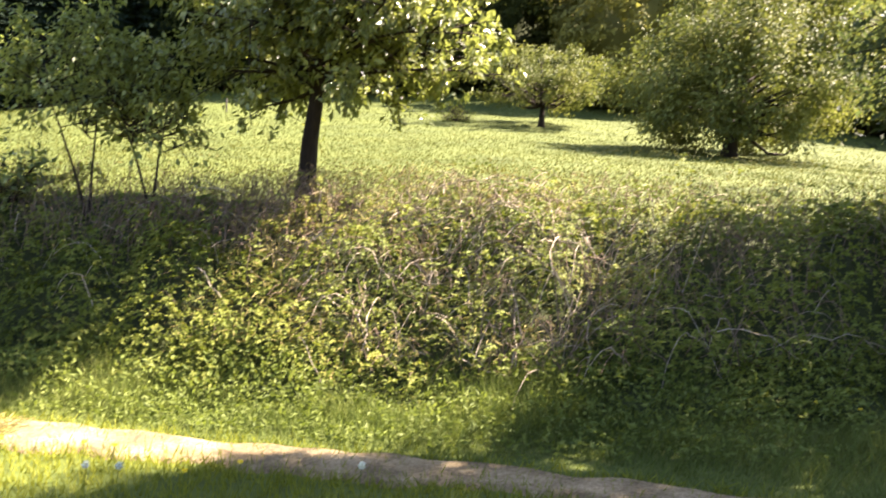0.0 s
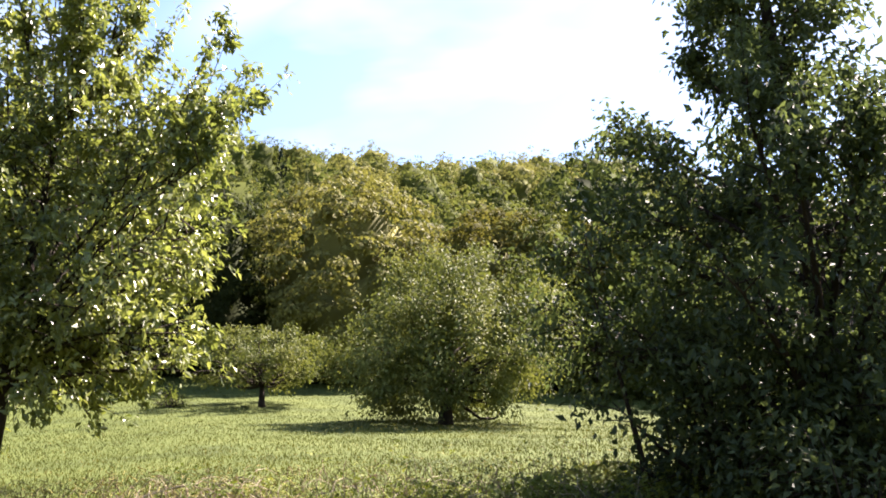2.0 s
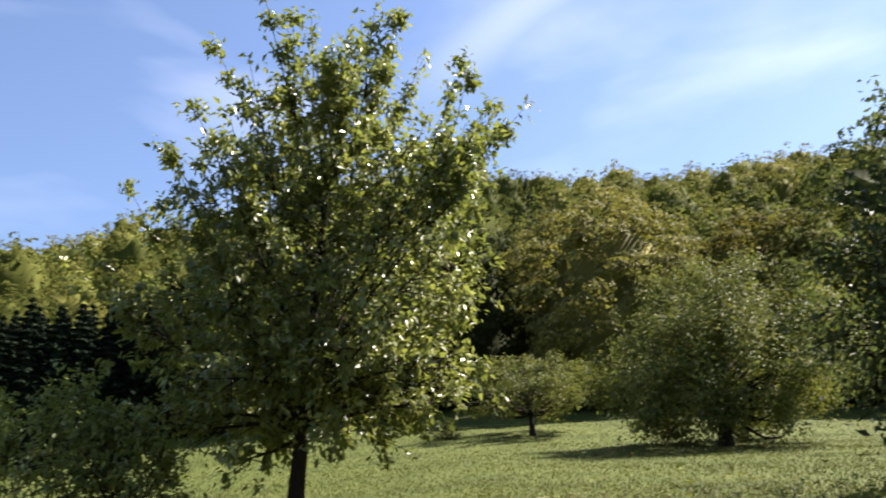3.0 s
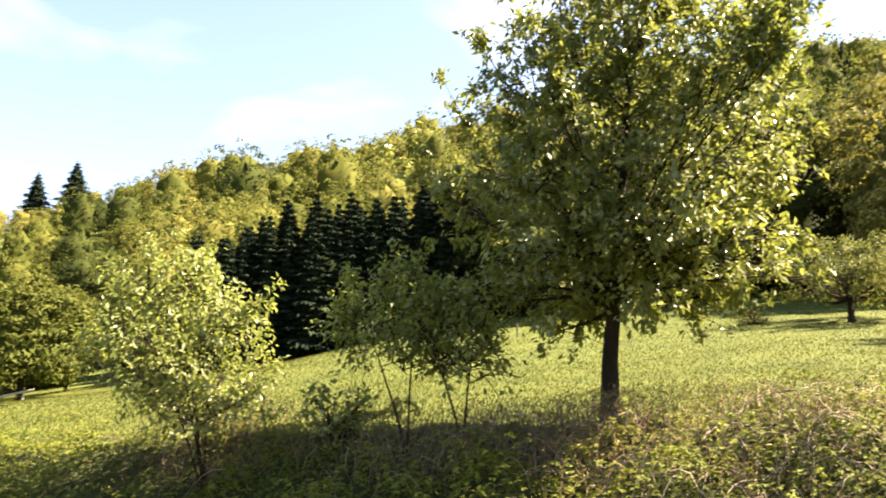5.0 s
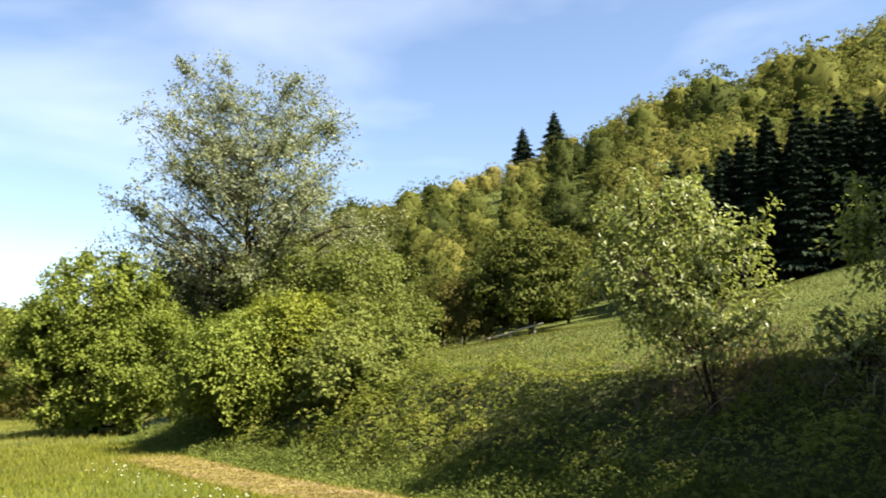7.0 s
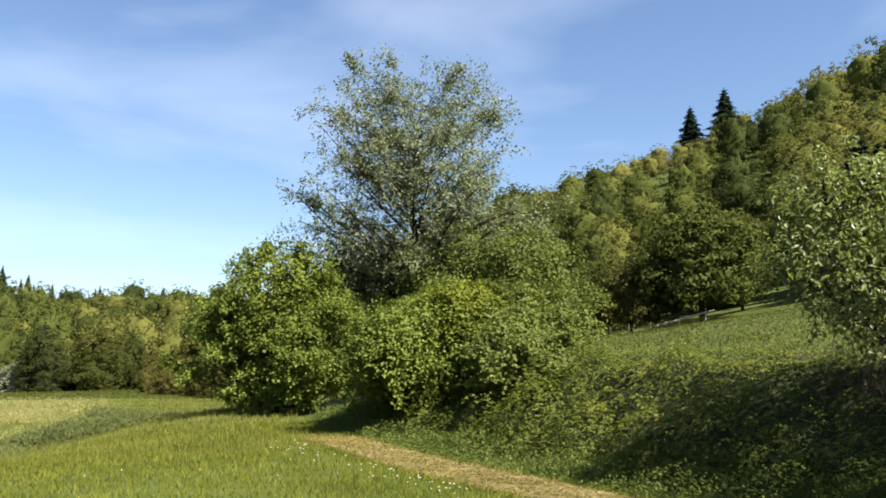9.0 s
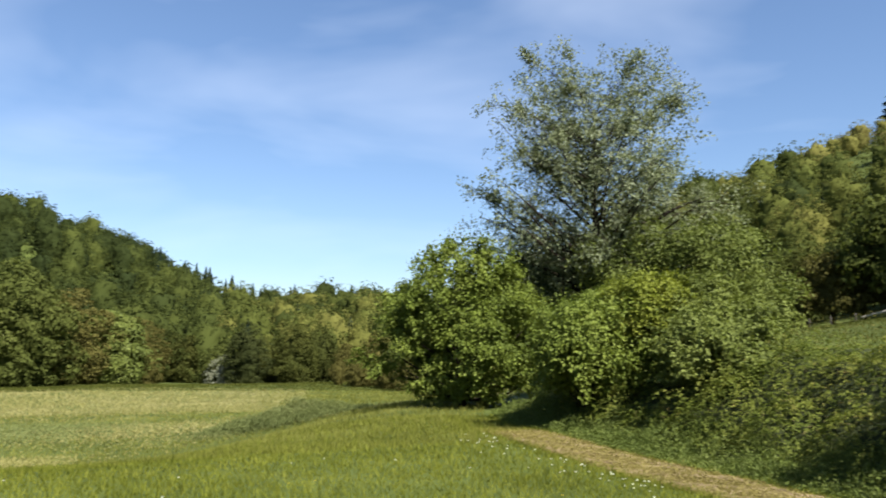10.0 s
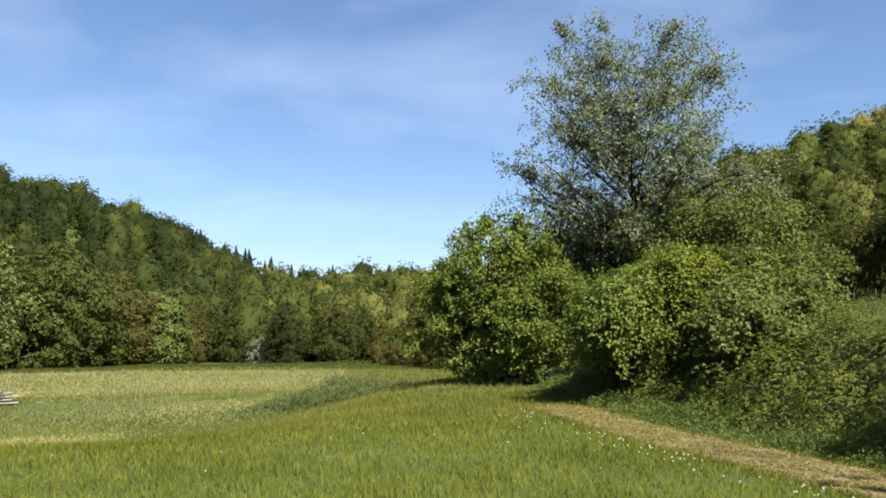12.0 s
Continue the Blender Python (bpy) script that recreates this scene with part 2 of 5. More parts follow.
LOWMEADOW = leaf_material("lower_meadow_blade", [(0.0, (0.0809, 0.0869, 0.0168)), (0.5, (0.151, 0.155, 0.0302)), (1.0, (0.221, 0.219, 0.0588))], 0.38, 0.7, 0.3, 0.05, 0.35)
HAY = leaf_material("flowering_grass", [(0.0, (0.158, 0.15, 0.0444)), (0.5, (0.251, 0.231, 0.0788)), (1.0, (0.358, 0.319, 0.153))], 0.3, 0.7, 0.05, 0.1)

DRYGRASS = leaf_material("yellowed_grass", [(0.0, (0.156, 0.138, 0.0267)), (0.5, (0.234, 0.205, 0.044)), (1.0, (0.312, 0.268, 0.0734))], 0.3, 0.7, 0.5, 0.1)

# ---- mesh helpers ----
RNG = np.random.default_rng(7)


def solid(name, verts, faces, material, smooth=False):
    """A mesh from arrays: verts n x 3, faces m x k of one k."""
    verts, faces = np.asarray(verts, np.float32), np.asarray(faces, np.int32)
    me = bpy.data.meshes.new(name)
    me.vertices.add(len(verts))
    me.vertices.foreach_set("co", verts.ravel())
    k = faces.shape[1]
    me.loops.add(faces.size)
    me.loops.foreach_set("vertex_index", faces.ravel())
    me.polygons.add(len(faces))
    me.polygons.foreach_set("loop_start", np.arange(0, faces.size, k, dtype=np.int32))
    me.polygons.foreach_set("use_smooth", np.full(len(faces), smooth))
    me.update(calc_edges=True)
    me.materials.append(material)
    return me


def unit(v):
    return v / (np.linalg.norm(v, axis=-1, keepdims=True) + 1e-9)


def kites(p, axis, length, width, fold=0.12, rng=RNG, facing=None):
    """Leaves: at each p a kite along axis, folded at its midrib. Returns verts and triangles."""
    n = len(p)
    axis = unit(axis)
    ref = rng.normal(size=(n, 3)) if facing is None else facing + 0.35 * rng.normal(size=(n, 3))
    side = unit(np.cross(axis, ref))
    nor = np.cross(side, axis)
    length, width = np.broadcast_to(length, n)[:, None], np.broadcast_to(width, n)[:, None]
    mid = p + axis * length * 0.45 + nor * length * fold
    v = np.stack([p, mid + side * width / 2, p + axis * length, mid - side * width / 2], 1).reshape(-1, 3)
    i = 4 * np.arange(n)[:, None]
    f = np.concatenate([i + [0, 1, 2], i + [0, 2, 3]], 1).reshape(-1, 3)
    return v, f


def flakes(p, axis, length, width, rng=RNG, facing=None):
    """Far sprays: at each p one triangle along axis."""
    n = len(p)
    axis = unit(axis)
    ref = rng.normal(size=(n, 3)) if facing is None else facing + 0.5 * rng.normal(size=(n, 3))
    side = unit(np.cross(axis, ref))
    length, width = np.broadcast_to(length, n)[:, None], np.broadcast_to(width, n)[:, None]
    v = np.stack([p - axis * length * 0.3 + side * width / 2, p - axis * length * 0.3 - side * width / 2, p + axis * length * 0.7], 1).reshape(-1, 3)
    return v, np.arange(3 * n).reshape(-1, 3)


def join(parts):
    vs, fs, k = [], [], 0
    for v, f in parts:
        vs.append(v)
        fs.append(np.asarray(f) + k)
        k += len(v)
    return np.concatenate(vs), np.concatenate(fs)


def tube(points, radii, sides=6):
    """A tapered limb along points; triangles."""
    points, radii = np.asarray(points, float), np.asarray(radii, float)
    d = unit(np.gradient(points, axis=0))
    ref = np.where(np.abs(d[:, 2:3]) > 0.9, [[1.0, 0, 0]], [[0, 0, 1.0]])
    a = unit(np.cross(d, ref))
    for i in range(1, len(a)):
        if (a[i] * a[i - 1]).sum() < 0:
            a[i] = -a[i]
    b = np.cross(d, a)
    ang = np.arange(sides) * 2 * np.pi / sides
    v = (points[:, None] + radii[:, None, None] * (np.cos(ang)[None, :, None] * a[:, None] + np.sin(ang)[None, :, None] * b[:, None])).reshape(-1, 3)
    f = []
    for i in range(len(points) - 1):
        for j in range(sides):
            k = (j + 1) % sides
            q = (i * sides + j, i * sides + k, (i + 1) * sides + k, (i + 1) * sides + j)
            f += [(q[0], q[1], q[2]), (q[0], q[2], q[3])]
    return v, np.array(f)


def part(name, mesh, parent, label=""):
    ob = new(name, mesh)
    ob.parent = parent
    return tagged(ob, label) if label else ob


def thing(name, m, label, category, group="", kind=""):
    ob = new(name)
    ob.matrix_world = m
    ob.empty_display_size = 0.2
    return tagged(ob, label, category, group, kind)


# ---- the lie of the land ----


def sstep(x):
    x = np.clip(x, 0, 1)
    return x * x * (3 - 2 * x)


def path_far(x):
    """The path's edge on the bank's side."""
    return 5.4 + 1.25 / (1 + np.exp((x + 1.8) / 1.4)) + 0.10 * np.clip(-x - 20, 0, 14) ** 1.5


def path_edge(x):
    """The path's far edge, which leaves the bank's line at its end."""
    return path_far(x) - 0.28 * np.clip(x - 0.4, 0, 3.5) + 0.30 * sstep((-x - 4.5) / 4)


def path_wide(x):
    return 0.56 + 0.34 / (1 + np.exp((x + 4.0) / 1.5)) + 0.40 * sstep((-x - 4.5) / 4)


def waves(x, y, s):
    return (np.sin(x * 1.3 / s + 1.7) * np.cos(y * 1.1 / s + 0.3) + np.sin(x * 0.53 / s - y * 0.71 / s + 2.1) + 0.6 * np.sin(x * 2.3 / s + y * 1.9 / s)) / 2.6


# the skyline of the hills: bearing and height in degrees
RIDGE_AZ = [-180, -60, -30, 0, 12, 30, 44, 55, 64, 75, 85, 88, 91, 98, 105, 112, 125, 180]
RIDGE_EL = [6, 10, 20.5, 23.3, 21.0, 18.1, 15.6, 12.2, 7.4, 4.6, 4.4, 4.7, 5.7, 8.3, 9.9, 10.8, 12.0, 6]


def land(x, y):
    """Height of the ground: lawn, path, bank, rising meadow, lower meadow, wooded hills."""
    x, y = np.asarray(x, float), np.asarray(y, float)
    d, az = np.hypot(x, y), np.degrees(np.arctan2(-x, y))
    s = y - path_far(x)
    bank = 1.75 * sstep((s - 1.0) / 3.2)
    bank = bank + 0.09 * waves(x, y, 0.55) * sstep((s - 0.6) / 1.2) * sstep((6.0 - s) / 2)
    up = np.clip(s - 4.2, 0, 62)
    rise = 0.115 * up + 0.0011 * up ** 2
    lx = (x + 8) ** 2
    side = -0.0016 * lx / (1 + lx / 3600) * sstep(up / 30)
    left = sstep((az - 56) / 14) * sstep((200 - az) / 30) * sstep((d - 18) / 20)
    right = sstep((-az - 40) / 30) + sstep((az - 150) / 20)
    hill = bank + (rise + side) * (1 - left) * (1 - np.clip(right, 0, 1))
    low = -2.1 * sstep((-x - 13.5) / 13) * sstep((path_far(x) - path_wide(x) - 0.5 - y) / 13)
    open_ = sstep((-x - 33) / 24) * sstep((az - 63) / 9)
    base = (hill + low) * (1 - open_) - 2.1 * open_
    ridge_d = 230 + 150 * sstep((az - 60) / 18)
    foot_d = 78 + 74 * sstep((az - 60) / 16)
    ridge_h = ridge_d * np.tan(np.radians(np.interp(az, RIDGE_AZ, RIDGE_EL))) - 9
    base = base + sstep((d - foot_d) / (ridge_d - foot_d)) * (ridge_h - base)
    return base + 0.05 * waves(x, y, 2.5) * sstep((d - 4) / 4) + 0.9 * waves(x, y, 23) * sstep((d - 60) / 60)


def on_land(x, y, rz=0.0, scale=1.0, sink=0.03):
    return pose(x, y, float(land(x, y)) - sink, 0, 0, rz) @ Matrix.Scale(scale, 4)


def polar(az, d):
    return -d * math.sin(radians(az)), d * math.cos(radians(az))


rings = np.concatenate([np.arange(0.4, 16, 0.3), np.geomspace(16, 70, 70), np.geomspace(72, 480, 60), [560, 700, 900, 1300, 2000, 3000]])
spokes = np.radians(np.arange(0, 360, 1.2))
gd, ga = np.meshgrid(rings, spokes, indexing="ij")
gx, gy = -gd * np.sin(ga), gd * np.cos(ga)
gv = np.concatenate([np.stack([gx, gy, land(gx, gy)], -1).reshape(-1, 3), [[0, 0, float(land(0, 0))]]])
na, nr = len(spokes), len(rings)
ii, jj = np.meshgrid(np.arange(nr - 1), np.arange(na), indexing="ij")
kk = (jj + 1) % na
gf = np.stack([ii * na + jj, (ii + 1) * na + jj, (ii + 1) * na + kk, ii * na + kk], -1).reshape(-1, 4)
tri = np.concatenate([gf[:, [0, 1, 2]], gf[:, [0, 2, 3]], np.stack([np.full(na, nr * na), np.arange(na), (np.arange(na) + 1) % na], 1)])
tagged(new("ground", solid("ground", gv, tri, GROUND, True)), "grassy valley ground with lawn, bank and rising meadow", "ground", kind="structure")

# trodden footpath
px = np.arange(7, -18.6, -0.12)
across = np.linspace(-0.12, 1.12, 13)
fx, ax = np.meshgrid(px, across, indexing="ij")
ragged = 0.035 * np.sin(fx * 3.1) + 0.035 * np.sin(fx * 7.7 + 1) + 0.035 * np.sin(fx * 13.3 + 2)
fy = path_edge(fx) - path_wide(fx) * ax + ragged * (ax - 0.5) * 2
fz = land(fx, fy) + 0.04 - 0.13 * np.clip(np.abs(ax - 0.5) - 0.42, 0, 1) / 0.2 - 0.008 * np.sin(np.pi * np.clip(ax, 0, 1)) + 0.008 * waves(fx, fy, 0.12)
n1, n2 = fx.shape
ii, jj = np.meshgrid(np.arange(n1 - 1), np.arange(n2 - 1), indexing="ij")
q = ii * n2 + jj
tagged(new("path", solid("path", np.stack([fx, fy, fz], -1).reshape(-1, 3), np.stack([q, q + 1, q + n2 + 1, q + n2], -1).reshape(-1, 4), SOIL, True)),
       "pale trodden earth footpath through grass", "footpath", kind="structure")

# ---- trees ----


def grow(rng, height, profile, trunk_r, limbs, twigs, leaves, leaf, droop=0.5, trunk_top=0.8, first=0.2, low=0.12, ascend=0.8, lean=(0.0, 0.0), twig=0.45, upshoot=0.35,
         stems=1, bend=0.05, limb=0.45, clump=1.0, shoots=0, shoot_len=0.09, flutter=0.15, tuft=1.1, upright=1.0, slim=0.55, thin=1.0):
    """A tree in metres: wood (verts, faces) and leaves (verts, faces). profile(h) is the crown's radius at the height h; the limbs
    leave the trunk above first, climb outwards by ascend and end on the crown's outline from low to the top."""
    wood, tips, dirs, ends = [], [], [], []
    lean = np.array([lean[0], lean[1], 0.0])
    hs = np.linspace(low * height, height * 0.985, 60)
    cdf = np.cumsum([profile(h) + 0.25 for h in hs])
    cdf = (cdf - cdf[0]) / (cdf[-1] - cdf[0])
    for s in range(stems):
        off = np.zeros(3) if stems == 1 else np.append(rng.normal(size=2) * trunk_r * 1.5, 0)
        out = np.zeros(3) if stems == 1 else np.array([math.cos(s * 6.283 / stems + 0.5), math.sin(s * 6.283 / stems + 0.5), 0]) * 0.16
        tt = np.linspace(0, 1, 12)
        wob = np.cumsum(rng.normal(size=(12, 3)) * [bend, bend, 0], 0) * height / 12
        tp = off + np.outer(tt, [0, 0, height * trunk_top]) + np.outer(tt ** 1.2, (lean * upright + out) * height) + wob * tt[:, None]
        tp[0, 2] = -0.25
        rad = trunk_r * (1 - 0.85 * tt) * (1 + 0.5 * np.exp(-tt * 22))
        wood.append(tube(tp, rad, 8))
        for i in range(limbs):
            top = float(np.interp((i + rng.random()) / limbs, cdf, hs))
            ang = i * 2.4 + rng.normal() * 0.4
            reach = profile(top) * (0.30 + 0.68 * rng.random() ** 0.6)
            z0 = max(first * height * (0.8 + 0.5 * rng.random()), min(top - ascend * reach * (0.7 + 0.6 * rng.random()), height * trunk_top * 0.97))
            h0 = min(z0 / (height * trunk_top), 0.98)
            start = np.array([np.interp(h0, tt, tp[:, k]) for k in range(3)])
            r0 = np.interp(h0, tt, rad) * limb
            end = np.array([math.cos(ang) * reach, math.sin(ang) * reach, top]) + lean * top
            u = np.linspace(0, 1, 7)[:, None]
            bow = np.array([0, 0, 1.0]) * reach * 0.10 * np.sin(np.pi * u) * rng.normal()
            lp = start * (1 - u) + end * u + bow + np.cumsum(rng.normal(size=(7, 3)) * 0.02 * height / 7, 0) * u
            wood.append(tube(lp, np.maximum(r0 * (1 - 0.88 * u[:, 0]), 0.006), 4))
            ends.append((lp[5], unit(lp[6] - lp[4])))
            ends.append((lp[4], unit(lp[5] - lp[3])))
            for j in range(twigs):
                w = 0.14 + 0.86 * (j + rng.random()) / twigs
                a = np.array([np.interp(w, u[:, 0], lp[:, k]) for k in range(3)])
                side = unit(np.array([math.cos(ang), math.sin(ang), 0]) * 0.6 + rng.normal(size=3) * [0.8, 0.8, 0.55] + [0, 0, upshoot])
                ln = twig * (0.6 + 0.8 * rng.random()) * (1.25 - 0.5 * w) * 1.3
                b = a + side * ln
                rr = math.hypot(b[0] - lean[0] * b[2], b[1] - lean[1] * b[2])
                lim = profile(min(max(b[2], 0), height)) * 1.06 + 0.08
                if rr > lim:
                    b[:2] = a[:2] + (b[:2] - a[:2]) * max(0.15, 1 - (rr - lim) / ln)
                b[2] = min(b[2], height + 0.05)
                v = np.linspace(0, 1, 4)[:, None]
                tw = a * (1 - v) + b * v + [0, 0, -0.10 * ln] * v ** 2
                wood.append(tube(tw, np.array([0.012, 0.009, 0.006, 0.003]) * (0.5 + twig) * thin, 3))
                tips.append(tw[[1, 2, 3, 3]])
                dirs.append(np.repeat(side[None], 4, 0))
    ends.sort(key=lambda e: e[0][2])
    for i in range(shoots):
        a, d = ends[int(len(ends) * (0.35 + 0.65 * rng.random()) * 0.999)]
        up = unit(d * 0.9 + rng.normal(size=3) * 0.2 + [0, 0, 0.6])
        u = np.linspace(0, 1, 5)[:, None]
        sh = a + up * u * height * shoot_len * (0.6 + 0.8 * rng.random())
        wood.append(tube(sh, np.linspace(0.012, 0.003, 5), 3))
        tips += [sh[1:5]] * 4
        dirs += [np.repeat(up[None], 4, 0)] * 4
    tips, dirs = np.concatenate(tips), np.concatenate(dirs)
    share = rng.exponential(size=len(tips)) ** tuft
    pick = rng.choice(len(tips), leaves, p=share / share.sum())
    spread = 0.16 * clump * twig / 0.45
    off = rng.normal(size=(leaves, 3))
    p = tips[pick] + off * spread + dirs[pick] * rng.random((leaves, 1)) * spread * 1.5
    p[:, 2] = np.maximum(p[:, 2], 0.06)
    ax = dirs[pick] * 0.6 + rng.normal(size=(leaves, 3)) * 0.8 + [0, 0, -droop]
    ln = leaf * (0.6 + 0.7 * rng.random(leaves))
    out = unit(p - [0, 0, 0.4 * height]) * 0.45 + unit(off) * 0.5 + [0, 0, 0.75]
    return join(wood), kites(p, ax, ln, ln * slim, 0.12, rng, facing=out + flutter * rng.normal(size=(leaves, 3)))


def tree(name, m, label, category, bark, leafs, grown, group=""):
    ob = thing(name, m, label, category, group)
    part("trunk", solid("trunk", *grown[0], bark, True), ob, "branched trunk")
    part("crown", solid("crown", *grown[1], leafs), ob, "leaves")
    return ob


def prof(pts):
    hs, rs = [p[0] for p in pts], [p[1] for p in pts]
    return lambda h: float(np.interp(h, hs, rs))


def boughs(rng, height, profile, low, pads, pad, leaves, leaf, flat=0.6, lean=(0.0, 0.0), trunk_r=0.1, first=0.15, stems=1, uneven=0.16, every=3, far=False, droop=0.35, dense=0.7, ascend=0.7, wide=0.6, core=0.56, ragged=0.0, lobes=0, depth=0.22):
    """A leafy crown of many boughs, each a fan of leafy shoots, on the outline profile(h) and within it: wood and leaves.
    A far crown has domes of coarser sprays round an inner mass, and no wood."""
    hs = np.linspace(low, height * 0.97, 80)
    rs = np.array([profile(q) for q in hs])
    cdf = np.cumsum(rs + 0.12 * rs.max())
    cdf = (cdf - cdf[0]) / (cdf[-1] - cdf[0])
    k = np.arange(pads)
    h = np.interp((k + rng.random(pads)) / pads, cdf, hs)
    ang = k * 2.39996 + rng.normal(size=pads) * 0.5
    a1, a2 = rng.random(2) * 6.28
    reach = np.interp(h, hs, rs) * (1 + uneven * (np.sin(2 * ang + a1 + 3.0 * h / height) + np.sin(3 * ang + a2 - 4.0 * h / height)) * 0.7 + 0.06 * rng.normal(size=pads))
    if lobes:
        k = np.arange(lobes)
        la, lh = k * 2.39996 + 0.4 * rng.normal(size=lobes), low + (height - low) * (0.12 + 0.88 * (k + 0.5 + 0.5 * rng.normal(size=lobes)) / lobes)
        off = np.angle(np.exp(1j * (ang[:, None] - la[None])))
        near = np.exp(-(off / 0.55) ** 2 - ((h[:, None] - lh[None]) / (0.15 * height)) ** 2).max(1)
        reach = reach * (1 - depth + 1.6 * depth * near)
    r = reach * np.where(rng.random(pads) < dense, 0.80 + 0.20 * rng.random(pads), 0.25 + 0.55 * rng.random(pads))
    mid = np.stack([np.cos(ang) * r + lean[0] * h, np.sin(ang) * r + lean[1] * h, h], -1)
    slope = np.interp(h, hs, -np.gradient(rs, hs))
    out = unit(np.stack([np.cos(ang), np.sin(ang), np.clip(slope, -0.35, 1.6) + 0.15], -1))
    size = pad * (0.55 + 0.9 * rng.random(pads)) * np.exp(ragged * rng.normal(size=pads)) * np.clip(0.5 + 0.7 * reach / rs.max(), 0.5, 1.1)
    share = size ** (1.2 if far else 2.0)
    pick = rng.choice(pads, leaves, p=share / share.sum())
    if far:
        e = unit(rng.normal(size=(leaves, 3)) + out[pick] * 0.9 + [0, 0, 0.45])
        p = mid[pick] + e * (size[pick] * (0.62 + 0.48 * rng.random(leaves)))[:, None] * [1, 1, flat]
    else:
        fan = unit(rng.normal(size=(pads, 9, 3)) * 0.75 + out[:, None] * 0.9 + [0, 0, 0.25])
        e = fan[pick, rng.integers(0, 9, leaves)]
        p = mid[pick] + (e * (1.45 * rng.random((leaves, 1)) ** 0.7 - 0.2) * [1, 1, flat] + 0.15 * rng.normal(size=(leaves, 3))) * size[pick][:, None]
    p[:, 2] = np.maximum(p[:, 2], 0.08)
    ax = e * [0.6, 0.6, 0.25] + rng.normal(size=(leaves, 3)) * 0.55 + [0, 0, -droop]
    ln = leaf * (0.6 + 0.8 * rng.random(leaves))
    if far:
        ax = unit(np.cross(e, rng.normal(size=(leaves, 3)))) + 0.3 * e
        turn = np.linspace(0, 2 * np.pi, 15, endpoint=False)
        cz = np.linspace(low + 0.02 * height, height * (0.62 + 0.3 * core), 10)
        cr = np.array([profile(q) for q in cz]) * core
        cr[-1] *= 0.25
        v = np.stack([np.cos(turn)[None] * cr[:, None], np.sin(turn)[None] * cr[:, None], np.repeat(cz[:, None], 15, 1)], -1)
        v = v.reshape(-1, 3) * (1 + 0.17 * rng.normal(size=(150, 1)) * [[1, 1, 0.3]]) + np.outer(np.repeat(cz, 15), [lean[0], lean[1], 0])
        i, j = np.meshgrid(np.arange(9), np.arange(15), indexing="ij")
        q = np.stack([i * 15 + j, i * 15 + (j + 1) % 15, (i + 1) * 15 + (j + 1) % 15, (i + 1) * 15 + j], -1).reshape(-1, 4)
        mass = [(v, np.concatenate([q[:, [0, 1, 2]], q[:, [0, 2, 3]]]))] if core else []
        return join(mass + [flakes(p, ax, ln, ln * wide, rng, facing=e + [0, 0, 0.3])])
    wood, tt = [], np.linspace(0, 1, 10)
    stem = []
    for i in range(stems):
        a = i * 6.283 / stems + 0.5
        sway = np.array([math.cos(a), math.sin(a), 0]) * (0.0 if stems == 1 else 0.14)
        tp = np.outer(tt, [0, 0, height * 0.82]) + np.outer(tt ** 1.2, (np.array([lean[0], lean[1], 0]) * 0.82 + sway) * height) + np.cumsum(rng.normal(size=(10, 3)) * [0.03, 0.03, 0], 0) * height / 10
        tp[0, 2] = -0.25
        stem.append((tp, trunk_r * (1 - 0.85 * tt) * (1 + 0.5 * np.exp(-tt * 20))))
        wood.append(tube(*stem[-1], 8))
    for i in range(0, pads, every):
        tp, tr = stem[i // every % stems]
        z0 = min(max(first * height, h[i] - ascend * r[i] * (0.7 + 0.6 * rng.random())), 0.80 * height)
        a = np.array([np.interp(z0, tp[:, 2], tp[:, q]) for q in range(3)])
        u = np.linspace(0, 1, 6)[:, None]
        lp = a * (1 - u) + mid[i] * u + np.array([0, 0, 1.0]) * r[i] * 0.09 * np.sin(np.pi * u) * rng.normal() + np.cumsum(rng.normal(size=(6, 3)) * 0.012 * height / 6, 0) * u
        wood.append(tube(lp, np.maximum(np.interp(z0, tp[:, 2], tr) * 0.45 * (1 - 0.85 * u[:, 0]), 0.006), 4))
    return join(wood), kites(p, ax, ln, ln * wide, 0.12, rng, facing=e + [0, 0, 0.35] + 0.15 * rng.normal(size=(leaves, 3)))


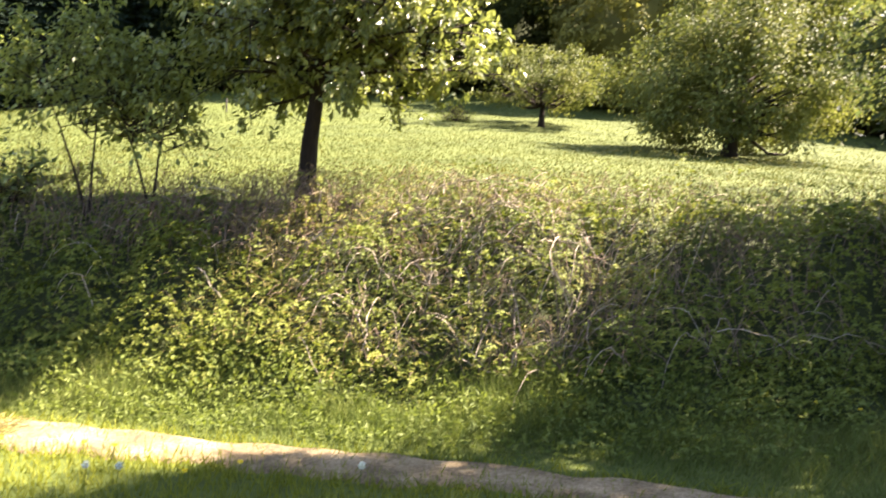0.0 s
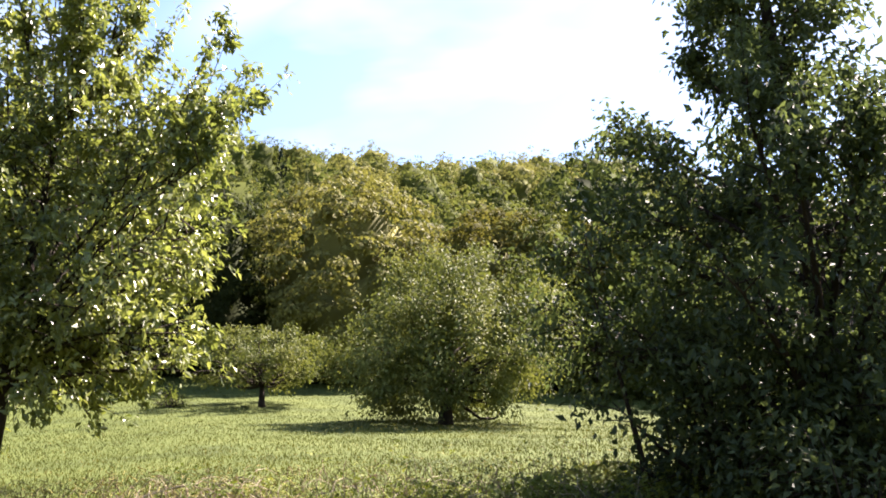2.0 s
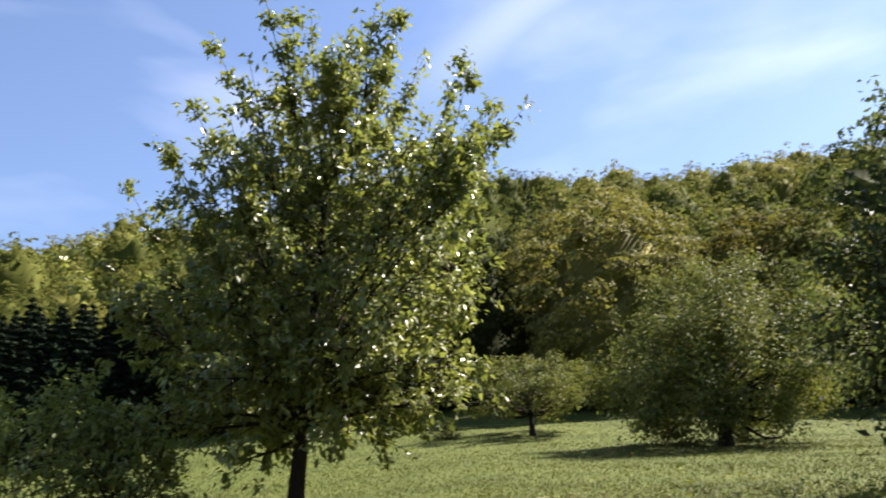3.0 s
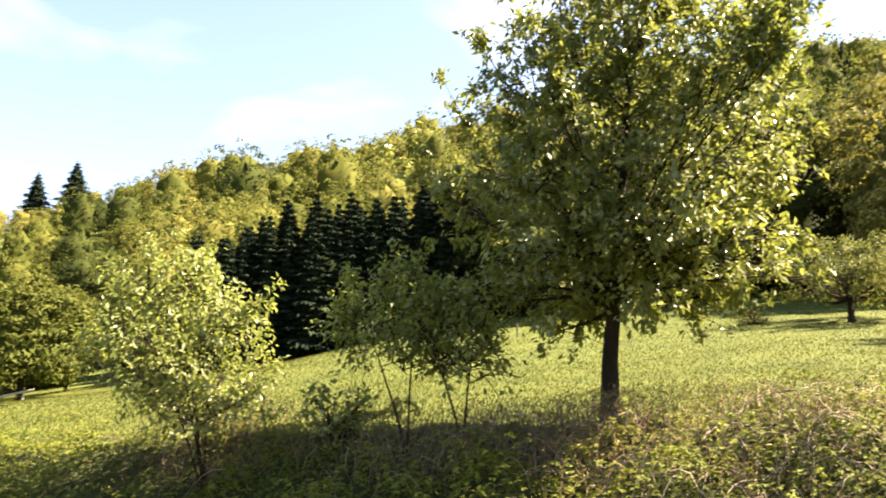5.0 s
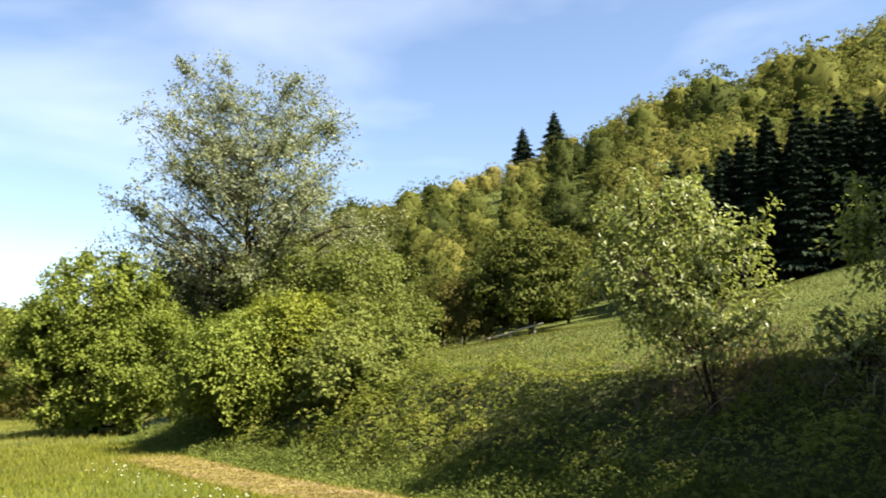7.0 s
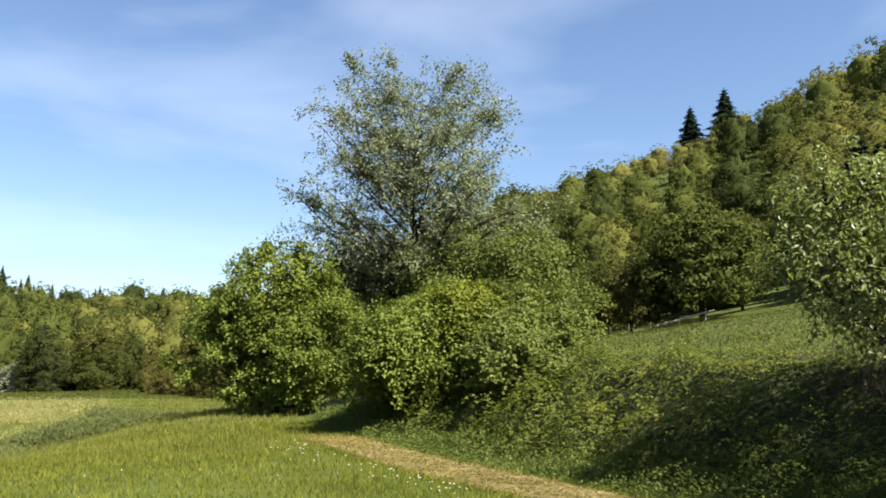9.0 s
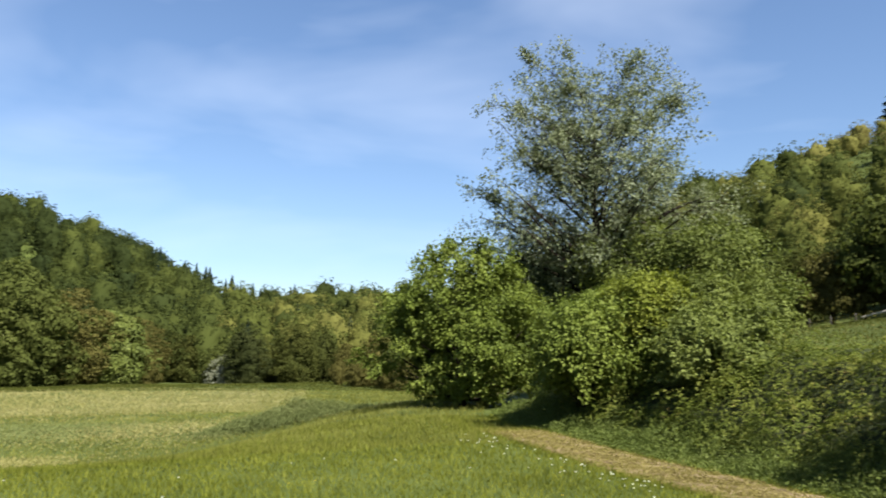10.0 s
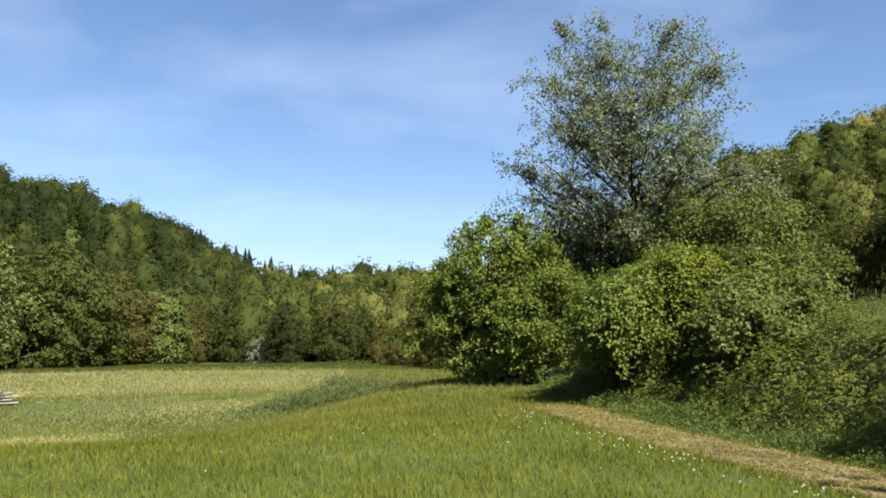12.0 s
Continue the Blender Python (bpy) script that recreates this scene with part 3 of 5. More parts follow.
def spire(rng, height, radius, low, leaves, leaf):
    """A far conifer: a dark cone under drooping sprays."""
    ang = np.linspace(0, 2 * np.pi, 8, endpoint=False)
    hs = np.linspace(low, height * 0.97, 7)
    rs = radius * 0.46 * (1 - (hs - low) / (height - low)) ** 0.8
    v = np.stack([np.cos(ang)[None] * rs[:, None], np.sin(ang)[None] * rs[:, None], np.repeat(hs[:, None], 8, 1)], -1).reshape(-1, 3)
    f = []
    for i in range(6):
        for j in range(8):
            k = (j + 1) % 8
            f += [(i * 8 + j, i * 8 + k, (i + 1) * 8 + k), (i * 8 + j, (i + 1) * 8 + k, (i + 1) * 8 + j)]
    u = rng.random(leaves) ** 1.5
    h = low + (height - low) * u
    lvl = np.round(h / 0.7) * 0.7 + rng.normal(size=leaves) * 0.08
    a = rng.random(leaves) * 2 * np.pi
    r = radius * (1 - (h - low) / (height - low)) ** 0.75 * (0.35 + 0.50 * rng.random(leaves)) * (0.85 + 0.25 * np.sin(a * 3 + lvl * 4))
    p = np.stack([np.cos(a) * r, np.sin(a) * r, lvl], -1)
    ax = np.stack([np.cos(a), np.sin(a), -0.35 + 0.3 * rng.normal(size=leaves)], -1)
    ln = leaf * (0.7 + 0.6 * rng.random(leaves)) * (0.4 + 0.8 * (1 - u))
    top = kites(np.array([[0, 0, height * 0.92]] * 3), np.array([[0, 0, 1.0]] * 3), height * 0.08, 0.25, 0.1, rng)
    return join([(v * (1 + 0.22 * rng.normal(size=(len(v), 1)) * [[1, 1, 0]]), np.array(f)), flakes(p, ax, ln, ln * 0.55, rng, facing=np.stack([np.cos(a), np.sin(a), np.full(leaves, 1.1)], -1)), top])


# the fruit tree on the bank's edge
x, y = polar(9.4, 10.7)
tree("fruit_tree", on_land(x, y), "leafy fruit tree with dark trunk on the bank", "tree", BARK, LEAF_NEAR,
     grow(np.random.default_rng(3), 6.5, prof([(0, 0.3), (0.9, 1.3), (1.5, 2.0), (2.5, 2.6), (3.3, 2.75), (4.2, 2.5), (5.0, 2.0), (5.7, 1.3), (6.2, 0.7), (6.5, 0.3)]),
          0.118, 74, 14, 56000, 0.105, tuft=1.3, first=0.27, low=0.19, ascend=0.9, lean=(0.14, -0.03), upright=0.5, trunk_top=0.74, twig=0.46, clump=0.34, shoots=130, shoot_len=0.19, limb=0.38, flutter=0.3, droop=0.9, slim=0.5))

# saplings along the bank
x, y = polar(35.8, 11.7)
tree("sapling", on_land(x, y), "young multi-stemmed fruit tree in sunlight on the bank", "sapling", BARK, LEAF_SAP,
     grow(np.random.default_rng(11), 3.1, prof([(0, 0.1), (0.6, 0.5), (1.0, 1.1), (1.5, 1.4), (2.2, 1.25), (2.7, 0.8), (3.1, 0.3)]),
          0.020, 12, 10, 10000, 0.092, tuft=0.8, first=0.24, low=0.36, thin=0.7, lean=(-0.19, 0.0), twig=0.36, stems=4, upshoot=0.6, shoots=44, shoot_len=0.20, clump=0.45, flutter=0.3, droop=0.9, slim=0.5), "saplings on the bank")
for az, d, h, w, n, seed, lx in ((22.8, 10.9, 2.4, 1.05, 3800, 12, -0.10), (19.2, 10.6, 1.9, 0.75, 2000, 13, -0.05)):
    x, y = polar(az, d)
    tree("sapling", on_land(x, y), "young thin-stemmed fruit tree on the bank", "sapling", BARK, LEAF_SAP,
         grow(np.random.default_rng(seed), h, prof([(0, 0.1), (0.3 * h, 0.5 * w), (0.45 * h, 0.95 * w), (0.62 * h, w), (0.82 * h, 0.7 * w), (h, 0.25 * w)]),
              0.022, 9, 8, n, 0.095, first=0.48, low=0.50, lean=(lx - 0.04, 0.03), twig=0.34, stems=2, upshoot=0.6, shoots=34, shoot_len=0.22, clump=0.45, flutter=0.3, droop=0.9, slim=0.5), "saplings on the bank")
x, y = polar(27.6, 11.4)
tree("shrub", on_land(x, y), "small leafy shrub on the bank's edge", "shrub", BARK, LEAF_SAP,
     grow(np.random.default_rng(14), 0.8, prof([(0, 0.2), (0.3, 0.4), (0.6, 0.35), (0.8, 0.1)]), 0.012, 5, 5, 420, 0.11, first=0.2, low=0.2, twig=0.2, stems=3, shoots=6, shoot_len=0.2))

# tree by the path, its backlit shade put into a dark leaf
x, y = polar(-43.0, 11.0)
# crown above 8 m is unseen, drawn to shade the lawn
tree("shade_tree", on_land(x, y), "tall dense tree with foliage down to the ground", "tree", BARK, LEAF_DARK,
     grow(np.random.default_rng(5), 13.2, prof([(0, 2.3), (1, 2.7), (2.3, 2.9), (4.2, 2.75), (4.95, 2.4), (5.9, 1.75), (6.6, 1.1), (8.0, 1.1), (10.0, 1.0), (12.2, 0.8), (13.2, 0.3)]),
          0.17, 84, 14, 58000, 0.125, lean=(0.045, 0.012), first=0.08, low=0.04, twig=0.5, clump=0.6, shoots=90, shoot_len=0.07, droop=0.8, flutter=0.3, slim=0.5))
x, y = polar(-31.6, 10.4)
tree("sapling", on_land(x, y), "thin leaning young tree beside a dark tree", "sapling", BARK, LEAF_DARK,
     grow(np.random.default_rng(6), 3.4, prof([(0, 0.1), (1.0, 0.3), (1.6, 1.0), (2.6, 1.0), (3.4, 0.3)]), 0.045, 9, 9, 2600, 0.10, first=0.4, low=0.35, lean=(-0.12, 0), twig=0.4, droop=0.8), "saplings on the bank")
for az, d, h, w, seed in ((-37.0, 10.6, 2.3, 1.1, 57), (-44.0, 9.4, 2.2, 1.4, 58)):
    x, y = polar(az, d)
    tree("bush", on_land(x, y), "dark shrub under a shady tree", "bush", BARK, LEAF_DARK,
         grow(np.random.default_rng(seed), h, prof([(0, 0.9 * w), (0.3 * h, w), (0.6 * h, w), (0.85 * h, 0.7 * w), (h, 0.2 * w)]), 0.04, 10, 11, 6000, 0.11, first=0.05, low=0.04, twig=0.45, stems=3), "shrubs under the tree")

# orchard trees in the meadow
x, y = polar(-6.3, 45)
tree("orchard_tree", on_land(x, y), "small spreading apple tree in sunlit meadow", "tree", BARK, LEAF_ORCHARD,
     boughs(np.random.default_rng(21), 4.1, prof([(0, 0.2), (1.1, 1.6), (1.7, 3.2), (2.7, 3.3), (3.5, 2.3), (4.1, 0.7)]), 1.2, 150, 0.55, 13000, 0.15, 0.5, lean=(-0.04, 0), trunk_r=0.17, first=0.28, uneven=0.14, every=2, droop=0.6, ascend=0.4, lobes=11, depth=0.3, ragged=0.3))
x, y = polar(-18.3, 35)
tree("orchard_tree", on_land(x, y), "broad old fruit tree with low hanging branches", "tree", BARK, LEAF_ORCHARD,
     boughs(np.random.default_rng(22), 7.4, prof([(0, 2.8), (0.8, 3.7), (1.6, 4.2), (2.6, 4.3), (3.8, 3.8), (5.0, 3.0), (6.2, 2.0), (7.2, 0.6)]), 0.8, 280, 0.80, 54000, 0.15, 0.85, lean=(0.16, 0.03), trunk_r=0.27, first=0.2, uneven=0.24, droop=0.75, every=5, dense=0.75, ragged=0.35, lobes=15, depth=0.38))

# tall airy tree behind the bushes
x, y = polar(65.0, 32)
tree("airy_tree", on_land(x, y), "tall tree with thin silvery young leaves", "tree", BARK, LEAF_SILVER,
     grow(np.random.default_rng(33), 11.5, prof([(0, 0.8), (2.5, 2.6), (3.6, 4.8), (4.5, 5.9), (5.3, 5.8), (6.2, 5.4), (7.9, 5.0), (10.0, 4.3), (10.8, 3.4), (11.5, 1.8)]), 0.20, 110, 15, 58000, 0.125, thin=0.6, first=0.22, low=0.30, ascend=0.62, lean=(0.0, 0.012), trunk_top=0.80, twig=0.80, clump=0.42, shoots=60, shoot_len=0.04, tuft=0.4, limb=0.55, flutter=0.4))

# round maple-like tree and the bushes at the bend
x, y = polar(74.1, 30)
tree("field_tree", on_land(x, y), "round bright green tree with low foliage", "tree", BARK, LEAF_MAPLE,
     boughs(np.random.default_rng(41), 6.0, prof([(0, 1.3), (0.6, 1.9), (1.8, 2.4), (3.0, 2.3), (4.2, 1.7), (5.1, 1.0), (5.7, 0.5), (6.2, 0.15)]), 0.40, 260, 0.48, 56000, 0.11, 0.75, trunk_r=0.14, first=0.06, uneven=0.2, wide=0.75, ragged=0.3, droop=0.5, dense=0.8, lobes=20, depth=0.36))
for az, d, h, w, low, mat, n, seed, label in ((66.2, 20.6, 2.75, 1.1, 0.85, LEAF_MAPLE, 22000, 51, "dense green bush drooping beside the path"), (61.9, 21.2, 2.1, 0.95, 0.75, LEAF_GOLD, 17000, 52, "yellow-green bush on the bank"),
                                              (58.4, 21.0, 1.6, 0.85, 0.1, LEAF_OLIVE, 12000, 53, "olive green bush on the bank"), (64.4, 22.6, 2.2, 1.0, 0.7, LEAF_MAPLE, 12000, 60, "green bush among taller bushes"),
                                              (59.3, 18.8, 1.2, 0.6, 0.05, LEAF_OLIVE, 7000, 56, "low olive bush overhanging the path"), (57.2, 18.0, 0.8, 0.55, 0.05, LEAF_OLIVE, 6000, 59, "low olive bush at the bank's foot")):
    x, y = polar(az, d)
    tree("bush", on_land(x, y), label, "bush", BARK, mat,
         boughs(np.random.default_rng(seed), h, prof([(0, 0.75 * w), (0.25 * h, 1.0 * w), (0.55 * h, 1.08 * w), (0.85 * h, 0.72 * w), (h, 0.2 * w)]), low, int(56 * w * h), 0.33, n, 0.09, 0.75, trunk_r=0.05, first=0.1, stems=3, uneven=0.2, every=4, wide=0.75, ragged=0.35, droop=0.5, dense=0.8, lobes=12, depth=0.38), "bushes at the bend")
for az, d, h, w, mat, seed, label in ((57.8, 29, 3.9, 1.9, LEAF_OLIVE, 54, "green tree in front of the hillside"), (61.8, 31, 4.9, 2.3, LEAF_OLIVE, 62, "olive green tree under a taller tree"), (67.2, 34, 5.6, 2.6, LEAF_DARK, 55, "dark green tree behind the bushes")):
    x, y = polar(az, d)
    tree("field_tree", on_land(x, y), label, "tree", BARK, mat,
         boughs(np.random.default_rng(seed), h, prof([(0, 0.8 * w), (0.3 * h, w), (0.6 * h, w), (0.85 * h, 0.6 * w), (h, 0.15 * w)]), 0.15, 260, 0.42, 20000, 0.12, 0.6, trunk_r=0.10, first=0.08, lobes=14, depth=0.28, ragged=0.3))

# ---- woods ----
BROAD = [(15, 4.6), (16, 5.2), (12, 4.4), (14, 4.2), (18, 5.0), (9, 3.7)]


def crown_outline(h, r):
    return prof([(0, 0.55 * r), (0.12 * h, 0.85 * r), (0.35 * h, r), (0.6 * h, 0.93 * r), (0.8 * h, 0.66 * r), (0.93 * h, 0.33 * r), (h, 0.08 * r)])


SHAPES = [boughs(np.random.default_rng(60 + i), h, crown_outline(h, r), 0.3, 320, 0.95, 14000, 0.33, 0.6, far=True, uneven=0.18, wide=0.75, ragged=0.2, lobes=16, depth=0.25) for i, (h, r) in enumerate(BROAD)]
HEDGE = [boughs(np.random.default_rng(75 + i), h, crown_outline(h, r), 0.2 * h, 260, 0.95, 10000, 0.36, 0.6, far=True, uneven=0.2, wide=0.75, ragged=0.25, lobes=14, depth=0.3) for i, (h, r) in enumerate(BROAD)]
GREAT = boughs(np.random.default_rng(68), 17.3, prof([(0, 4.5), (3, 6.6), (7, 7.3), (11, 6.6), (14, 4.7), (16.2, 2.4), (17.3, 0.6)]), 0.5, 420, 1.15, 26000, 0.32, 0.45, far=True, uneven=0.13, wide=0.8, lobes=24, depth=0.22)
WISP = boughs(np.random.default_rng(69), 12, prof([(0, 0.4), (4, 2.4), (8, 3.2), (11, 2.2), (12, 0.6)]), 3.0, 90, 0.7, 1300, 0.30, 0.9, far=True, uneven=0.2, wide=0.5, core=0)
HAWTHORN = boughs(np.random.default_rng(67), 5, prof([(0, 1.2), (1.5, 2.1), (3.2, 1.9), (4.4, 1.1), (5, 0.3)]), 0.2, 60, 0.7, 1500, 0.30, 0.5, far=True, uneven=0.3, ragged=0.4, core=0.3)
SPRUCE = spire(np.random.default_rng(70), 17, 4.8, 0.3, 9000, 0.85)
FIR = spire(np.random.default_rng(71), 13, 5.6, 0.3, 3600, 1.15)
MESHES = {}


def edge_tree(shape, h, mat, az, d, scale, rz, label, group, sink=0.03):
    x, y = polar(az, d)
    ob = thing("spruce" if mat is NEEDLE else "woodland_tree", on_land(x, y, rz, scale, sink), label, "tree", group)
    key = (id(shape), mat.name)
    if key not in MESHES:
        MESHES[key] = (solid("crown", *shape, mat, True), solid("trunk", *tube([[0, 0, -0.4], [0.05, 0, h * 0.3], [0, 0.1, h * 0.7]], [0.28, 0.22, 0.08], 7), BARK, True))
    part("trunk", MESHES[key][1], ob)
    part("crown", MESHES[key][0], ob)
    return ob


rng = np.random.default_rng(80)
# the great golden tree behind the orchard, its neighbours, and the dark spruces
edge_tree(GREAT, 17.3, LEAF_WOODGOLD, -12.5, 64, 1.0, 40, "large golden olive tree at the wood's edge", "wood edge trees")
for az in np.arange(-50, 17, 3.4):
    if abs(az + 12.5) < 4.5:
        continue
    g = int(rng.integers(0, 5))
    # shade put into dark leaf left of -5; orchard leaf lightens backlit trees
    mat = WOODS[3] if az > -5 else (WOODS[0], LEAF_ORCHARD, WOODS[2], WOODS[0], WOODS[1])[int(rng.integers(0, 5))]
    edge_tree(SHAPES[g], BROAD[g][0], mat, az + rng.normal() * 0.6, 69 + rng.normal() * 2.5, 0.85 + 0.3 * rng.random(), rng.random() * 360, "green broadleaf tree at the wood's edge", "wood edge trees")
for d, scale in ((71.5, 0.72), (75, 0.76), (78.5, 0.78), (82, 0.76), (84, 0.72)):
    for az in np.arange(3.0, 37.0, 1.5):
        edge_tree(SPRUCE, 17, NEEDLE, az + rng.normal() * 0.35, d + rng.normal() * 0.8, scale * (0.9 + 0.2 * rng.random()) * (1 - 0.12 * sstep((az - 30) / 5)), rng.random() * 360, "dark spruce at the meadow's upper edge", "spruces")
for az, d, g, m, s in ((43.4, 75, 0, 0, 0.55), (45.9, 69, 5, 2, 1.0), (48.6, 71, 3, 1, 0.46), (50.4, 70, 5, 1, 0.62), (51.8, 73, 1, 0, 0.42), (53.5, 76, 2, 2, 0.55), (56.0, 78, 2, 0, 0.62), (59.0, 70, 2, 2, 0.55), (62.0, 75, 1, 1, 0.5), (66, 78, 0, 0, 0.55), (70.0, 90, 2, 2, 0.62), (73, 110, 1, 0, 0.55)):
    edge_tree(HEDGE[g], BROAD[g][0], WOODS[m], az, d, s, az * 7, "round green tree along the meadow's edge", "hedgerow trees")
for az, d, s in ((45.9, 214, 1.0), (43.7, 212, 1.08)):
    edge_tree(FIR, 13, NEEDLE, az, d, s, az * 9, "tall spruce standing above the hill's skyline", "skyline spruces")
for az, d, s in ((-22.8, 118, 1.0), (-24.4, 122, 1.1), (-26.2, 119, 1.05), (-28.3, 116, 1.15), (-30.0, 121, 1.0)):
    edge_tree(WISP, 12, PALELEAF, az, d, s, az * 11, "thin tree with pale unfolding leaves on the hill", "pale hilltop trees", -6.5)
for az, d, g, s in ((78.6, 112, 5, 0.42), (79.6, 118, 2, 0.30), (80.6, 115, 5, 0.36), (81.8, 120, 1, 0.22), (77.4, 105, 2, 0.34), (71.2, 62, 5, 0.45), (69.0, 58, 2, 0.36)):
    edge_tree(SHAPES[g], BROAD[g][0], WOODS[1], az, d, s, az * 5, "low shrub on the meadow's rising edge", "shrubs")
VALLEY = [WOODS[0], LEAF_MAPLE, WOODS[3], WOODS[1], WOODS[0], LEAF_OLIVE, WOODS[2], WOODS[3], WOODS[0], WOODS[1]]
for i, az in enumerate(np.arange(76, 119, 1.7)):
    big = 0.85 + 0.75 * sstep((az - 92) / 9)
    g = int(rng.integers(0, 10))
    mat, g = VALLEY[g], (0, 2, 4, 1, 3, 5, 2, 4, 1, 3)[g]
    edge_tree(SHAPES[g], BROAD[g][0], mat, az + rng.normal() * 0.3, 149 + rng.normal() * 6 - 18 * sstep((az - 96) / 12), big * (0.60 + 0.36 * rng.random()) * (14 / BROAD[g][0]) ** 0.6, rng.random() * 360, "green tree at the foot of the wooded hill", "valley trees", 1.1)
for az, d, s in ((89.4, 141, 1.0), (88.7, 142, 0.8)):
    edge_tree(HAWTHORN, 5, PALELEAF, az, d, s, az * 3, "white flowering shrub at the wood's edge", "flowering shrubs", 0.6)


def woods(name, spots, shapes, mat, label):
    """Far woods: one object for each kind of leaf, a tone for each tree."""
    parts, tones = [], []
    for x, y, s, rz, k, tone in spots:
        v, f = shapes[k]
        c, sn = math.cos(rz), math.sin(rz)
        parts.append((v @ np.array([[c, sn, 0], [-sn, c, 0], [0, 0, 1]]) * s + [x, y, float(land(x, y)) - 0.5], f))
        tones.append(np.full(len(v), tone, np.float32))
    me = solid(name, *join(parts), mat, True)
    me.attributes.new("tone", "FLOAT", "POINT").data.foreach_set("value", np.concatenate(tones))
    tagged(new(name, me), label, "woods", kind="stuff")


MIDDLE = [boughs(np.random.default_rng(90 + i), h, crown_outline(h, 1.2 * r), 1.5, 120, 1.1, 2900, 0.38, 0.6, far=True, wide=0.8, core=0.58, dense=0.8) for i, (h, r) in enumerate(BROAD[:5])]
HILLTOP = [boughs(np.random.default_rng(105 + i), h, crown_outline(h, 1.25 * r), 1.5, 80, 1.3, 1350, 0.50, 0.6, far=True, wide=0.8, core=0.58, dense=0.8) for i, (h, r) in enumerate(BROAD[:5])]
DISTANT = [boughs(np.random.default_rng(110 + i), h, crown_outline(h, 1.25 * r), 1.5, 70, 1.4, 1100, 0.56, 0.6, far=True, wide=0.8, core=0.58, dense=0.8) for i, (h, r) in enumerate(BROAD[:5])]
PINES = [spire(np.random.default_rng(99 + i), 17 + 2 * i, 5.2, 0.6, 620, 1.5) for i in range(2)]
spots, firs = [], []
for d0, d1, step, a0, a1 in ((80, 130, 8.0, -50, 62), (130, 250, 9.6, -36, 68)):
    dd = d0
    while dd < d1:
        for az in np.arange(a0, a1, math.degrees(step / dd)):
            a, d = az + rng.normal() * 1.2, dd + rng.normal() * 2
            if 1 < a < 37 and d < 91:
                continue
            px_, py_ = polar(a, d)
            # glare towards the sun is put into a lighter tone right of -8
            tone = 0.36 + 0.24 * float(waves(px_, py_, 15)) + 0.12 * rng.normal() + 0.26 * sstep((d - 125) / 70) * sstep((a + 5) / 15) + 0.10 * sstep((-8 - a) / 6)
            tone += 0.30 * math.exp(-((a - 48) / 2.5) ** 2) * sstep((d - 140) / 30) - 0.34 * math.exp(-((a - 42.3) / 2.0) ** 2) * sstep((d - 95) / 20)
            size = (0.95 + 0.35 * sstep((14 - a) / 8) * sstep((110 - d) / 20) - 0.35 * sstep((a - 36) / 6) - 0.2 * sstep((d - 150) / 60)) * (0.8 + 0.4 * rng.random())
            turn = rng.random() * 6.28
            if rng.random() < (0.40 if 12 < a < 52 and d > 224 else 0.02):
                firs.append((px_, py_, size * 0.72, turn, int(rng.integers(0, 2)), 0))
            else:
                spots.append((px_, py_, size, turn, int(rng.integers(0, 5)), float(np.clip(tone, 0.03, 0.92))))
        dd += step * 0.95
near = [q for q in spots if math.hypot(q[0], q[1]) < 150]
woods("hillside_woods", near, MIDDLE, MIXED, "mixed spring woods on the hillside")
woods("hillside_woods", [q for q in spots if math.hypot(q[0], q[1]) >= 150], HILLTOP, MIXED, "golden and green spring woods on the hilltop")
spots = []
dd = 158
while dd < 400:
    step = 7.4 + dd * 0.011
    for az in np.arange(58, 113, math.degrees(step / dd)):
        a, d = az + rng.normal() * 0.8, dd + rng.normal() * 3
        px_, py_ = polar(a, d)
        tone = 0.19 + 0.16 * float(waves(px_, py_, 20)) + 0.10 * rng.normal() + (0.3 if 76 < a < 90 and rng.random() < 0.45 else 0) - 0.16 * sstep((d - 220) / 120)
        size = 0.68 + 0.3 * rng.random()
        if d > 305 and a < 93 or rng.random() < 0.05:
            firs.append((px_, py_, size * 0.70, rng.random() * 6.28, int(rng.integers(0, 2)), 0))
        else:
            spots.append((px_, py_, size, rng.random() * 6.28, int(rng.integers(0, 5)), float(np.clip(tone, 0.03, 0.9))))
    dd += step * 0.9
woods("valley_woods", spots, DISTANT, MIXED, "wooded slopes closing the valley")
woods("conifer_woods", firs, PINES, NEEDLE, "dark conifers along the hills' skyline")
# unseen woods added behind, only to close off the valley's light
spots = []
for az in np.arange(120, 304, 5.0):
    spots.append((*polar(az + rng.normal(), 62 + rng.normal() * 5), 1.0, rng.random() * 6.28, int(rng.integers(0, 5)), 0.2 + 0.3 * rng.random()))
woods("woods_behind", spots, DISTANT, MIXED, "unseen woods added on the valley's other side")

# ---- grass and brambles ----


def scatter(n, az0, az1, d0, d1, rng, power=1.0):
    a = np.radians(az0 + (az1 - az0) * rng.random(n))
    d = d0 + (d1 - d0) * rng.random(n) ** power
    return -d * np.sin(a), d * np.cos(a), d


def blades(name, x, y, h, w, mat, label, rng, tilt=0.35, sink=0.0):
    n = len(x)
    p = np.stack([x, y, land(x, y) - sink + 0.27 * h], -1)
    ax = np.stack([rng.normal(size=n) * tilt, rng.normal(size=n) * tilt, np.ones(n)], -1)
    v, f = flakes(p, ax, h, w, rng)
    return tagged(new(name, solid(name, v, f, mat)), label, "grass", kind="stuff")


